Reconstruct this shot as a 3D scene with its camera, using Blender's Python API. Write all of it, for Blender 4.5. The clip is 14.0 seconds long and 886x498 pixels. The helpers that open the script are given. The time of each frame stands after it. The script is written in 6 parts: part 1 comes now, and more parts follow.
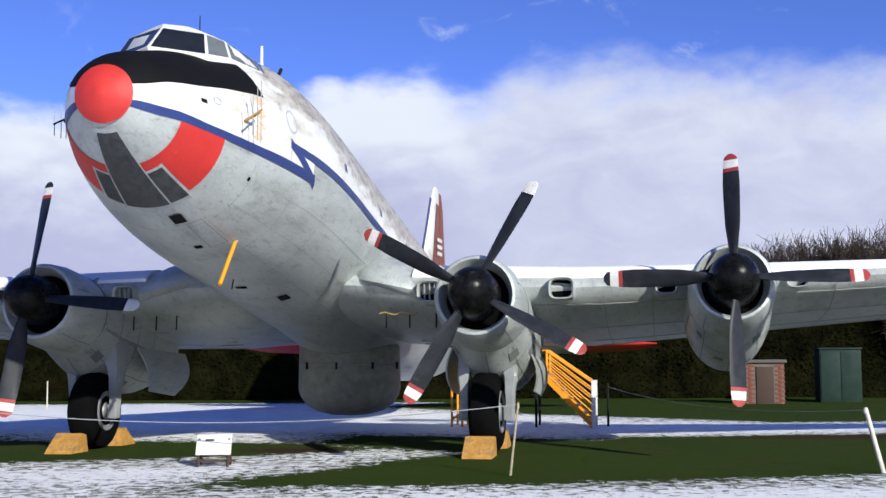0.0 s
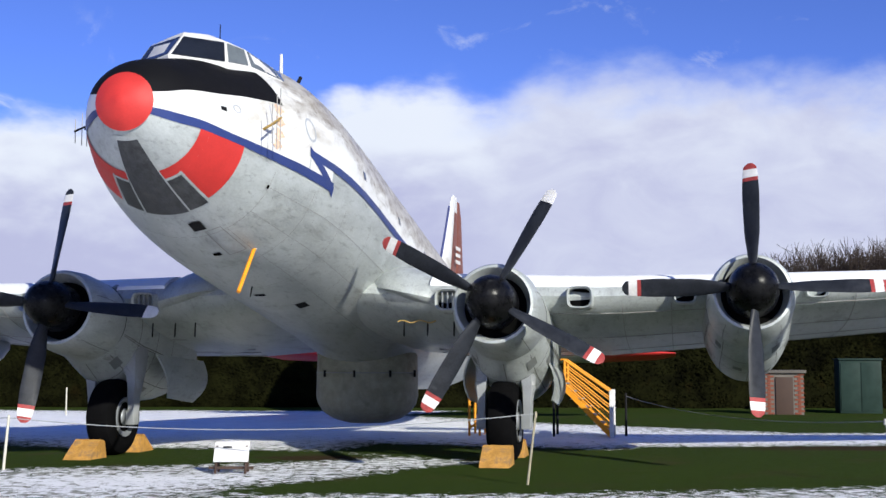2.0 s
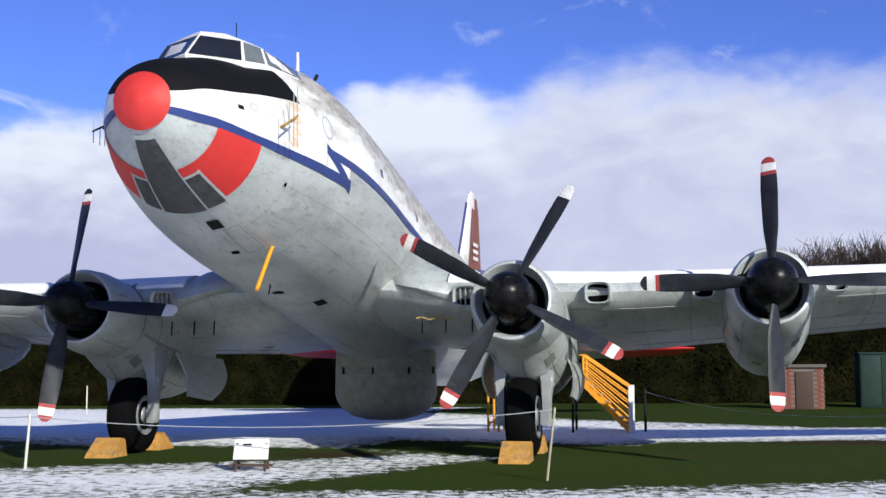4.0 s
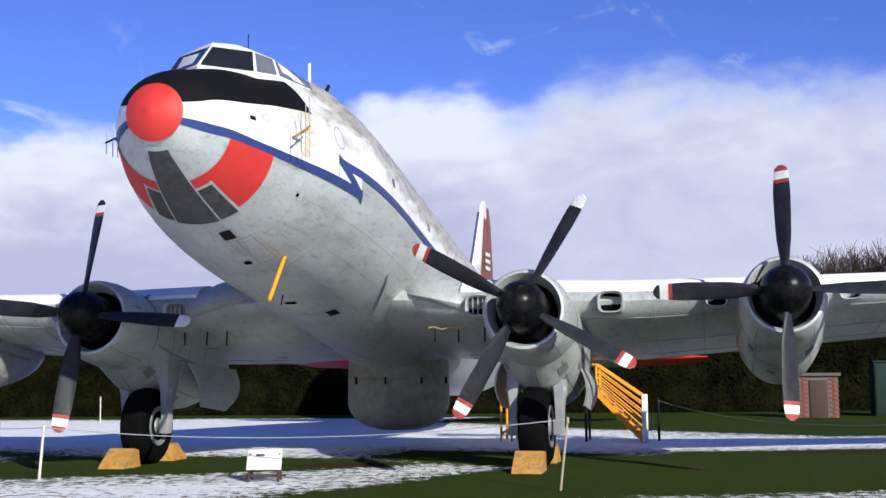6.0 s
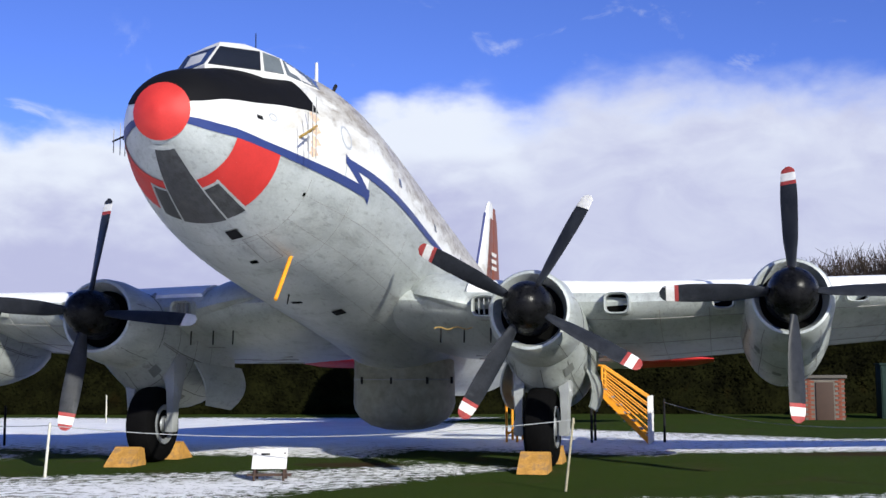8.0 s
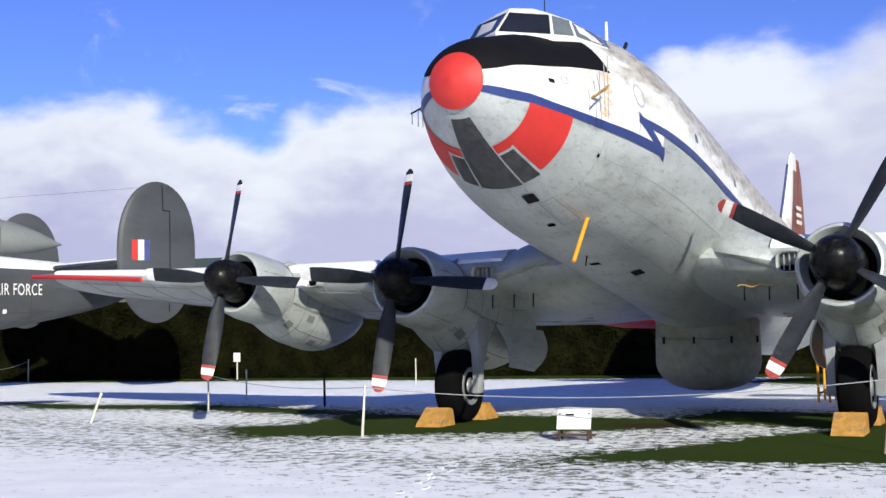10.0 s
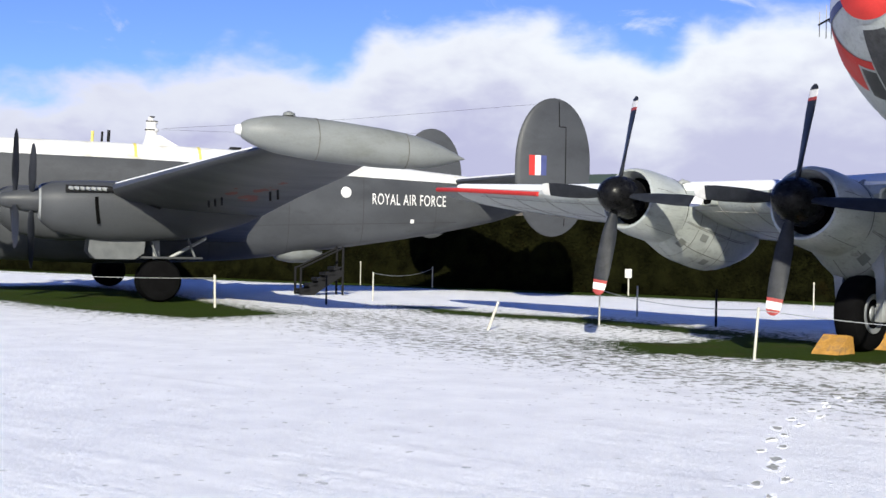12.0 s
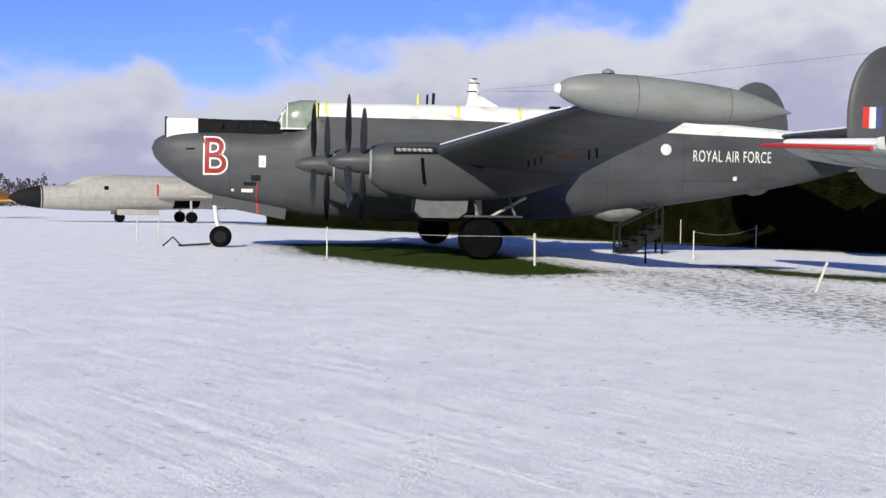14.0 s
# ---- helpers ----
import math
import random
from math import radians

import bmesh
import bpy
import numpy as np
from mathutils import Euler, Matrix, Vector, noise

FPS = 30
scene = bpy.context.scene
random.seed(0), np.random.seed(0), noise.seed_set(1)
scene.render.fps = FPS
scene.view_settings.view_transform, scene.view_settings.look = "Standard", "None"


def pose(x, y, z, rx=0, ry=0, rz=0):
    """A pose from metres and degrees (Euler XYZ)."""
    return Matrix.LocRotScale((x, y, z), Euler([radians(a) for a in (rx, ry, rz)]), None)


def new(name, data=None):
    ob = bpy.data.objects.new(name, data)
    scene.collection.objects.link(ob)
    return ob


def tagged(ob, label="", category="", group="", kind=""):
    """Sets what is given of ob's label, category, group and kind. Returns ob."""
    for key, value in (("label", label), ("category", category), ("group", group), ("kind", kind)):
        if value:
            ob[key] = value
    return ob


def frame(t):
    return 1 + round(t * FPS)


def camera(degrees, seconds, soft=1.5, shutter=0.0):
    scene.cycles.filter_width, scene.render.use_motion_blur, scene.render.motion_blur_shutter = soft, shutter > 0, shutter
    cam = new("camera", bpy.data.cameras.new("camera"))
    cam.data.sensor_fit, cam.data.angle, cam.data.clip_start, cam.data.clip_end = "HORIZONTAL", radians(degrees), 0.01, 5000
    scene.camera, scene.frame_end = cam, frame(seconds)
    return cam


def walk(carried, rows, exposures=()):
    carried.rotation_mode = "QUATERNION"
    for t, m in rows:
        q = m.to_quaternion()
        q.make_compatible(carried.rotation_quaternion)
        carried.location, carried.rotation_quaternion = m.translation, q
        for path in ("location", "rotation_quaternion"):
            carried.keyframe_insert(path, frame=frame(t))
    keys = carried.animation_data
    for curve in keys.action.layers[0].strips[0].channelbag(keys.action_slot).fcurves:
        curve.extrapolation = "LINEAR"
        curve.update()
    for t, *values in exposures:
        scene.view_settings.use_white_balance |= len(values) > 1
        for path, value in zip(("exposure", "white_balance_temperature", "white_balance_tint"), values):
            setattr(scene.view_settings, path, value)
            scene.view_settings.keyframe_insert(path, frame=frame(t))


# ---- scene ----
cam = camera(40.41, 14.0)
EYE = 1.62
ROWS = [
    (0, 0.03, 5.08, 0.27),
    (0.5, 0.29, 5.27, 0.33),
    (1, 0.53, 5.37, 0.14),
    (1.5, 0.74, 5.55, 0.08),
    (2, 0.9, 5.48, -0.07),
    (2.5, 1.09, 5.38, 0.1),
    (3, 1.32, 5.21, 0.18),
    (5.5, 2.21, 5.68, 0.5),
    (6, 2.32, 5.78, 0.49),
    (6.5, 2.48, 5.83, 0.34),
    (7, 2.46, 5.87, 0.2),
    (7.2, 2.47, 5.84, 0.17),
    (8.0, 2.62, 5.79, 0.17),
    (8.6, 4.19, 5.51, 0.25),
    (9.3, 9.17, 4.88, 0.55),
    (9.5, 11.26, 4.75, 0.92),
    (10, 16.75, 4.11, 1.08),
    (10.5, 22.73, 3.44, 0.47),
    (11, 26.69, 1.96, -0.53),
    (11.5, 31.48, 1.04, -0.89),
    (12, 35.3, 0.15, -1.11),
    (12.5, 39.52, -0.54, -1.03),
    (13, 43.44, -1.09, -1.16),
    (13.5, 47.36, -0.84, -1.3),
    (14, 50.35, -2.09, -0.93),
]
walk(cam, [(t, pose(0, 0, EYE, 0, 0, yaw) @ pose(0, 0, 0, 90 + pitch, 0, 0) @ pose(0, 0, 0, 0, 0, -roll)) for t, yaw, pitch, roll in ROWS],
     exposures=[(0.0, 0.44, 6150, 6), (7.2, 0.44, 6150, 6), (9.3, 0.48, 6250, 6), (11.0, 0.53, 6450, 4), (12.5, 0.58, 6500, 4), (13.0, 0.41, 6350, 5), (14.0, 0.27, 6600, 4)])

# ---- light: low winter sun behind the viewer's right shoulder, blue sky with banks of cumulus ----
SUN_EL, SUN_AZ = 23.0, 148.0            # degrees; azimuth clockwise from +y
sun_to = Vector((math.sin(radians(SUN_AZ)) * math.cos(radians(SUN_EL)), math.cos(radians(SUN_AZ)) * math.cos(radians(SUN_EL)), math.sin(radians(SUN_EL))))
sun = new("sun", bpy.data.lights.new("sun", "SUN"))
sun.data.energy, sun.data.angle, sun.data.color = 5.0, radians(0.6), (1.0, 0.93, 0.81)
sun.rotation_euler = (-sun_to).to_track_quat("-Z", "Y").to_euler()


def wire(tree, kind, **sets):
    n = tree.nodes.new(kind)
    for k, v in sets.items():
        n.inputs[k.replace("_", " ")].default_value = v
    return n


def maths(tree, op, a, b=None, clamp=False):
    n = tree.nodes.new("ShaderNodeMath")
    n.operation, n.use_clamp = op, clamp
    for i, v in enumerate((a, b)):
        if v is None:
            continue
        if isinstance(v, (int, float)):
            n.inputs[i].default_value = v
        else:
            tree.links.new(v, n.inputs[i])
    return n.outputs[0]


def ramp(tree, fac, lo, hi, a=0.0, b=1.0):
    n = tree.nodes.new("ShaderNodeMapRange")
    n.interpolation_type = "SMOOTHSTEP"
    tree.links.new(fac, n.inputs["Value"])
    for k, v in (("From Min", lo), ("From Max", hi), ("To Min", a), ("To Max", b)):
        n.inputs[k].default_value = v
    return n.outputs["Result"]


def blend(tree, fac, a, b, mode="MIX"):
    n = tree.nodes.new("ShaderNodeMix")
    n.data_type, n.blend_type = "RGBA", mode
    for i, v in ((0, fac), (6, a), (7, b)):
        if isinstance(v, (int, float)):
            n.inputs[i].default_value = v
        elif isinstance(v, tuple):
            n.inputs[i].default_value = (*v[:3], 1)
        else:
            tree.links.new(v, n.inputs[i])
    return n.outputs[2]


def noise_out(tree, vec, scale, detail=4.0, rough=0.55, distort=0.0):
    n = wire(tree, "ShaderNodeTexNoise", Scale=scale, Detail=detail, Roughness=rough, Distortion=distort)
    if vec is not None:
        tree.links.new(vec, n.inputs["Vector"])
    return n.outputs["Fac"]


def build_world():
    w = bpy.data.worlds.new("winter_sky")
    scene.world = w
    w.use_nodes = True
    t = w.node_tree
    t.nodes.clear()
    sky = t.nodes.new("ShaderNodeTexSky")
    sky.sky_type, sky.sun_disc = "NISHITA", False
    sky.sun_elevation, sky.sun_rotation = radians(SUN_EL), radians(SUN_AZ)
    sky.altitude, sky.air_density, sky.dust_density, sky.ozone_density = 5500, 1.0, 0.0, 2.5
    blue = t.nodes.new("ShaderNodeBackground")
    tint = blend(t, 1.0, sky.outputs["Color"], (0.90, 0.92, 1.50), "MULTIPLY")
    t.links.new(tint, blue.inputs["Color"])
    blue.inputs["Strength"].default_value = 0.094
    tc = t.nodes.new("ShaderNodeTexCoord")
    sep = t.nodes.new("ShaderNodeSeparateXYZ")
    t.links.new(tc.outputs["Generated"], sep.inputs[0])
    squash = t.nodes.new("ShaderNodeVectorMath")
    squash.operation = "MULTIPLY"
    squash.inputs[1].default_value = (1, 1, 1.9)
    t.links.new(tc.outputs["Generated"], squash.inputs[0])
    # the bank's top rises and falls along the horizon: (bearing to the left of north, height), in degrees
    bank = [(-90, 9.0), (-30, 12.0), (-19, 12.6), (-12, 13.2), (-7, 14.0), (-4, 13.7), (-1.5, 12.2), (1.5, 13.0), (4.2, 13.3), (8, 11.8), (13, 10.6), (18, 11.1),
            (20.5, 11.4), (23, 10.7), (25.4, 9.0), (28, 10.1), (31, 11.0), (33.5, 11.4), (38, 10.6), (41, 8.3), (45.3, 9.0), (49.6, 7.9), (55, 6.9), (59, 5.6), (62.2, 5.2), (64.2, 6.7), (66.5, 5.6), (70, 5.9), (90, 6.5)]
    bearing = maths(t, "ARCTAN2", maths(t, "MULTIPLY", sep.outputs["X"], -1.0), sep.outputs["Y"])
    along = maths(t, "MULTIPLY_ADD", bearing, 1 / math.pi)
    along.node.inputs[2].default_value = 0.5
    crest = t.nodes.new("ShaderNodeValToRGB")
    t.links.new(along, crest.inputs[0])
    crest.color_ramp.interpolation = "EASE"
    stops = crest.color_ramp.elements
    while len(stops) < len(bank):
        stops.new(0.5)
    for stop, (bear, el) in zip(stops, bank):
        stop.position = bear / 180 + 0.5
        h = math.sin(radians(el)) * 2
        stop.color = (h, h, h, 1)
    top = maths(t, "MULTIPLY", crest.outputs[0], 0.5)
    puff = noise_out(t, squash.outputs[0], 17.0, 8.0, 0.52, 0.2)
    wisp = noise_out(t, squash.outputs[0], 12.0, 7.0, 0.6, 0.8)
    lumps = noise_out(t, squash.outputs[0], 26.0, 6.0, 0.5, 0.15)
    hazy = ramp(t, bearing, radians(2.0), radians(-4.0))           # the bank to the right of the nose is soft and lavender
    edge = maths(t, "ADD", top, maths(t, "ADD", maths(t, "MULTIPLY", maths(t, "SUBTRACT", puff, 0.5), 0.055), maths(t, "MULTIPLY", maths(t, "SUBTRACT", lumps, 0.5), 0.03)))
    inside = maths(t, "SUBTRACT", edge, sep.outputs["Z"])
    crisp = ramp(t, inside, -0.012, 0.020)
    soft = ramp(t, inside, -0.022, 0.038)
    cover = maths(t, "ADD", maths(t, "MULTIPLY", crisp, maths(t, "SUBTRACT", 1.0, hazy)), maths(t, "MULTIPLY", soft, hazy))
    thin = maths(t, "MULTIPLY", ramp(t, wisp, 0.57, 0.75), maths(t, "MULTIPLY", ramp(t, inside, -0.11, -0.01), 0.55))
    high = maths(t, "MULTIPLY", ramp(t, wisp, 0.70, 0.82), 0.30)
    cover = maths(t, "MAXIMUM", cover, maths(t, "MAXIMUM", thin, high))
    # bright billowing tops, lavender-grey bases
    billow = maths(t, "MULTIPLY", maths(t, "SUBTRACT", lumps, 0.5), 0.09)
    deep_left = ramp(t, maths(t, "ADD", inside, maths(t, "MULTIPLY", billow, 0.8)), 0.012, 0.115, 0.0, 0.9)
    deep_right = maths(t, "ADD", ramp(t, maths(t, "ADD", inside, billow), -0.03, 0.10, 0.18, 0.62), maths(t, "MULTIPLY", maths(t, "SUBTRACT", wisp, 0.5), 0.9), clamp=True)
    # one bright cumulus stands before the bank
    east = maths(t, "ABSOLUTE", maths(t, "SUBTRACT", bearing, radians(3.0)))
    bright = maths(t, "MULTIPLY", ramp(t, maths(t, "ADD", east, billow), radians(4.6), radians(3.2)), ramp(t, maths(t, "ADD", sep.outputs["Z"], maths(t, "MULTIPLY", billow, 0.3)), 0.170, 0.182))
    shade = maths(t, "ADD", maths(t, "MULTIPLY", deep_left, maths(t, "SUBTRACT", 1.0, hazy)), maths(t, "MULTIPLY", deep_right, hazy))
    shade = maths(t, "ADD", shade, ramp(t, bearing, radians(24), radians(58), 0.0, 0.42), clamp=True)
    shade = maths(t, "MULTIPLY", shade, maths(t, "SUBTRACT", 1.0, maths(t, "MULTIPLY", bright, 0.95)))
    cloud_colour = blend(t, shade, (0.93, 0.94, 1.03), (0.54, 0.53, 0.77))
    cloud = t.nodes.new("ShaderNodeBackground")
    t.links.new(cloud_colour, cloud.inputs["Color"])
    cloud.inputs["Strength"].default_value = 0.68
    mix = t.nodes.new("ShaderNodeMixShader")
    t.links.new(cover, mix.inputs[0])
    t.links.new(blue.outputs[0], mix.inputs[1])
    t.links.new(cloud.outputs[0], mix.inputs[2])
    out = t.nodes.new("ShaderNodeOutputWorld")
    t.links.new(mix.outputs[0], out.inputs["Surface"])


build_world()


# ---- materials ----
def material(name, base, rough=0.5, metal=0.0, vary=0.12, scale=3.0, fine=40.0, bump=0.15, bump_scale=60.0, stain=None, stain_at=(0.55, 0.75), stretch=(1, 1, 1), coat=0.0, stain_scale=1.6, spec=0.25, grime=0.0):
    m = bpy.data.materials.new(name)
    m.use_nodes = True
    t = m.node_tree
    p = t.nodes["Principled BSDF"]
    tc = t.nodes.new("ShaderNodeTexCoord")
    mp = t.nodes.new("ShaderNodeMapping")
    mp.inputs["Scale"].default_value = stretch
    t.links.new(tc.outputs["Object"], mp.inputs[0])
    v = mp.outputs[0]
    n1 = noise_out(t, v, scale)
    n2 = noise_out(t, v, fine, 3.0, 0.6)
    both = maths(t, "ADD", maths(t, "MULTIPLY", n1, 0.65), maths(t, "MULTIPLY", n2, 0.35))
    lo = tuple(c * (1 - vary) for c in base)
    hi = tuple(min(1, c * (1 + vary)) for c in base)
    colour = blend(t, ramp(t, both, 0.3, 0.7), lo, hi)
    if stain:
        s = noise_out(t, v, stain_scale, 6.0, 0.62, 0.4)
        colour = blend(t, maths(t, "MULTIPLY", ramp(t, s, *stain_at), 0.75), colour, stain)
    if grime:
        # thin streaks that run back with the airflow, and small oily spots
        mp2 = t.nodes.new("ShaderNodeMapping")
        mp2.inputs["Scale"].default_value = (1.0, 0.22, 1.0)
        t.links.new(tc.outputs["Object"], mp2.inputs[0])
        streak = ramp(t, noise_out(t, mp2.outputs[0], 11.0, 8.0, 0.68, 0.3), 0.50, 0.72)
        spot = ramp(t, noise_out(t, tc.outputs["Object"], 17.0, 5.0, 0.7), 0.62, 0.72)
        dirt = maths(t, "MULTIPLY", maths(t, "MAXIMUM", maths(t, "MULTIPLY", streak, 0.7), spot), grime)
        colour = blend(t, dirt, colour, (0.085, 0.08, 0.065))
    t.links.new(colour, p.inputs["Base Color"])
    t.links.new(ramp(t, both, 0.25, 0.75, max(0.02, rough - 0.1), min(1, rough + 0.1)), p.inputs["Roughness"])
    p.inputs["Metallic"].default_value = metal
    p.inputs["Specular IOR Level"].default_value = spec
    p.inputs["Coat Weight"].default_value = coat
    if bump:
        b = wire(t, "ShaderNodeBump", Strength=bump, Distance=0.01)
        t.links.new(noise_out(t, v, bump_scale, 4.0, 0.6), b.inputs["Height"])
        t.links.new(b.outputs[0], p.inputs["Normal"])
    return m


M_white = material("weathered_white_paint", (0.62, 0.62, 0.60), 0.42, vary=0.06, stain=(0.33, 0.29, 0.22), stain_at=(0.50, 0.74), stretch=(1, 0.5, 1))
M_silver = material("dull_silver_paint", (0.40, 0.425, 0.415), 0.42, 0.22, vary=0.16, scale=2.6, fine=34.0, stain=(0.20, 0.205, 0.19), stain_at=(0.52, 0.80), stretch=(1, 0.45, 1), stain_scale=2.2, grime=0.55)
M_black = material("matt_black_paint", (0.007, 0.007, 0.008), 0.65, spec=0.05)
M_gloss_black = material("black_spinner_paint", (0.005, 0.005, 0.0055), 0.30, vary=0.4, scale=9, stain=(0.035, 0.035, 0.034), stain_at=(0.60, 0.70), stain_scale=9.0, spec=0.12)
M_blade = material("dark_grey_blade_paint", (0.018, 0.020, 0.025), 0.42, vary=0.3, scale=6, stain=(0.06, 0.063, 0.07), stain_at=(0.58, 0.80), spec=0.14)
M_blue = material("blue_cheatline_paint", (0.024, 0.040, 0.145), 0.4)
M_red = material("faded_dayglo_red_paint", (0.44, 0.03, 0.026), 0.5, vary=0.12)
M_band_white = material("white_band_paint", (0.60, 0.59, 0.57), 0.5, vary=0.12, scale=8, stain=(0.42, 0.40, 0.36))
M_band_red = material("red_tip_paint", (0.27, 0.040, 0.038), 0.55, vary=0.25, scale=12)
M_deepred = material("deep_red_letter_paint", (0.22, 0.012, 0.016), 0.5)
M_flashblue = material("faded_flash_blue_paint", (0.055, 0.065, 0.17), 0.5, vary=0.2)
M_brown = material("rust_red_fin_paint", (0.17, 0.052, 0.028), 0.5)
M_glass = material("dark_cockpit_glass", (0.012, 0.014, 0.018), 0.08, vary=0.3, bump=0.0, coat=0.6)
M_greyglass = material("weathered_grey_glazing", (0.042, 0.044, 0.046), 0.38, vary=0.4, scale=12, stain=(0.075, 0.07, 0.06), stain_scale=6.0, stretch=(1, 0.4, 1))
M_tyre = material("black_tyre_rubber", (0.0042, 0.0042, 0.0045), 0.85, vary=0.3, spec=0.02)
M_hub = material("grey_metal_wheel_hub", (0.22, 0.23, 0.24), 0.45, 0.3)
M_strut = material("grey_undercarriage_paint", (0.28, 0.29, 0.29), 0.45, 0.2)
# near-black: painted-in shade of hollows, also plain black joints, vents and windows
M_dark = material("shade_and_joint_black", (0.004, 0.004, 0.004), 0.9, bump=0.0, spec=0.0)
M_seagrey = material("dark_sea_grey_paint", (0.050, 0.053, 0.058), 0.48, vary=0.18, scale=0.9, stain=(0.036, 0.038, 0.041), stain_at=(0.48, 0.72), stretch=(1, 0.5, 1), spec=0.22, bump=0.3, bump_scale=5)
M_lightgrey = material("pale_grey_tank_paint", (0.165, 0.175, 0.172), 0.5, vary=0.14, scale=2.0, stain=(0.115, 0.12, 0.105), stain_at=(0.50, 0.72), stretch=(1, 0.5, 1), grime=0.28)
M_snow = material("settled_snow", (0.80, 0.80, 0.81), 0.7, vary=0.04, bump=0.5, bump_scale=9)
M_sole = material("slush_and_grass", (0.36, 0.36, 0.33), 0.8, vary=0.5, scale=25, stain=(0.6, 0.6, 0.6), stain_scale=18.0)
M_wood = material("yellow_painted_chock_wood", (0.42, 0.22, 0.05), 0.7, vary=0.3, scale=6, stain=(0.20, 0.13, 0.07), stain_at=(0.48, 0.65), stain_scale=5.0)
M_post = material("white_fence_post_paint", (0.52, 0.50, 0.43), 0.65, vary=0.15, scale=9)
M_oldpost = material("weathered_fence_wood", (0.30, 0.27, 0.19), 0.8, vary=0.25, scale=12)
M_darkpost = material("dark_iron_post", (0.013, 0.013, 0.014), 0.65, spec=0.05)
M_rope = material("pale_blue_grey_rope", (0.33, 0.34, 0.34), 0.85)
M_brick = material("red_brick", (0.17, 0.058, 0.038), 0.85, vary=0.25, scale=7, spec=0.1)
M_mortar = material("grey_mortar", (0.13, 0.115, 0.10), 0.9)
M_felt = material("grey_roof_slab", (0.10, 0.09, 0.08), 0.85)
M_door = material("brown_door_paint", (0.055, 0.034, 0.026), 0.7)
M_green = material("dark_green_cabinet_paint", (0.020, 0.036, 0.030), 0.5, vary=0.2, spec=0.08)
M_roofgreen = material("green_sheet_roof", (0.055, 0.075, 0.055), 0.7, stretch=(1, 6, 1))
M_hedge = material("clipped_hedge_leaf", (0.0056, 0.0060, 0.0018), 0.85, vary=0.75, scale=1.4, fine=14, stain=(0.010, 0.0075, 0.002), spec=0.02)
M_bark = material("bare_winter_twig", (0.055, 0.043, 0.036), 0.85, vary=0.3, spec=0.05)
M_jet = material("pale_hemp_grey_paint", (0.33, 0.315, 0.29), 0.5, vary=0.12, stain=(0.23, 0.215, 0.195), grime=0.25)
M_orange = material("orange_yellow_paint", (0.68, 0.27, 0.015), 0.5)


# ---- mesh helpers ----
def part(name, bm, mat, parent=None, label="", smooth=True):
    bmesh.ops.recalc_face_normals(bm, faces=bm.faces)
    me = bpy.data.meshes.new(name)
    bm.to_mesh(me)
    bm.free()
    me.materials.append(mat)
    if smooth:
        me.shade_smooth()
        me.set_sharp_from_angle(angle=radians(38))
    ob = new(name, me)
    ob.parent = parent
    if label:
        ob["label"] = label
    return ob


def thing(name, m, label, category, group="", kind=""):
    e = new(name)
    e.empty_display_size = 0.2
    e.matrix_world = m
    return tagged(e, label, category, group, kind)


def loft(bm, rings, cap=True, closed=True):
    vs = [[bm.verts.new(p) for p in r] for r in rings]
    for r0, r1 in zip(vs, vs[1:]):
        n = len(r0)
        for i in range(n if closed else n - 1):
            j = (i + 1) % n
            bm.faces.new((r0[i], r0[j], r1[j], r1[i]))
    if cap and closed:
        for r in (vs[0], vs[-1]):
            c = bm.verts.new(sum((v.co for v in r), Vector()) / len(r))
            for i in range(len(r)):
                bm.faces.new((r[i], r[(i + 1) % len(r)], c))
    return bm


def box(bm, x0, y0, z0, x1, y1, z1, m=Matrix(), bevel=0.0):
    r = bmesh.ops.create_cube(bm, size=1.0, matrix=m @ Matrix.Translation(((x0 + x1) / 2, (y0 + y1) / 2, (z0 + z1) / 2)) @ Matrix.Diagonal((abs(x1 - x0), abs(y1 - y0), abs(z1 - z0), 1)))
    if bevel:
        es = list({e for v in r["verts"] for e in v.link_edges})
        bmesh.ops.bevel(bm, geom=es, offset=bevel, segments=2, affect="EDGES", profile=0.6)
    return bm


def tube(bm, pts, r, n=8, ends=None):
    pts = [Vector(p) for p in pts]
    rings = []
    for i, p in enumerate(pts):
        d = (pts[min(i + 1, len(pts) - 1)] - pts[max(i - 1, 0)]).normalized()
        q = d.to_track_quat("Z", "Y")
        rr = r if ends is None else r + (ends - r) * i / (len(pts) - 1)
        rings.append([p + q @ Vector((rr * math.cos(2 * math.pi * k / n), rr * math.sin(2 * math.pi * k / n), 0)) for k in range(n)])
    return loft(bm, rings)


def lathe(bm, prof, m=Matrix(), n=32, closed_ends=True):
    """prof: (along, radius); turns about local y."""
    rings = [[m @ Vector((r * math.cos(2 * math.pi * k / n), s, r * math.sin(2 * math.pi * k / n))) for k in range(n)] for s, r in prof]
    return loft(bm, rings, cap=closed_ends)


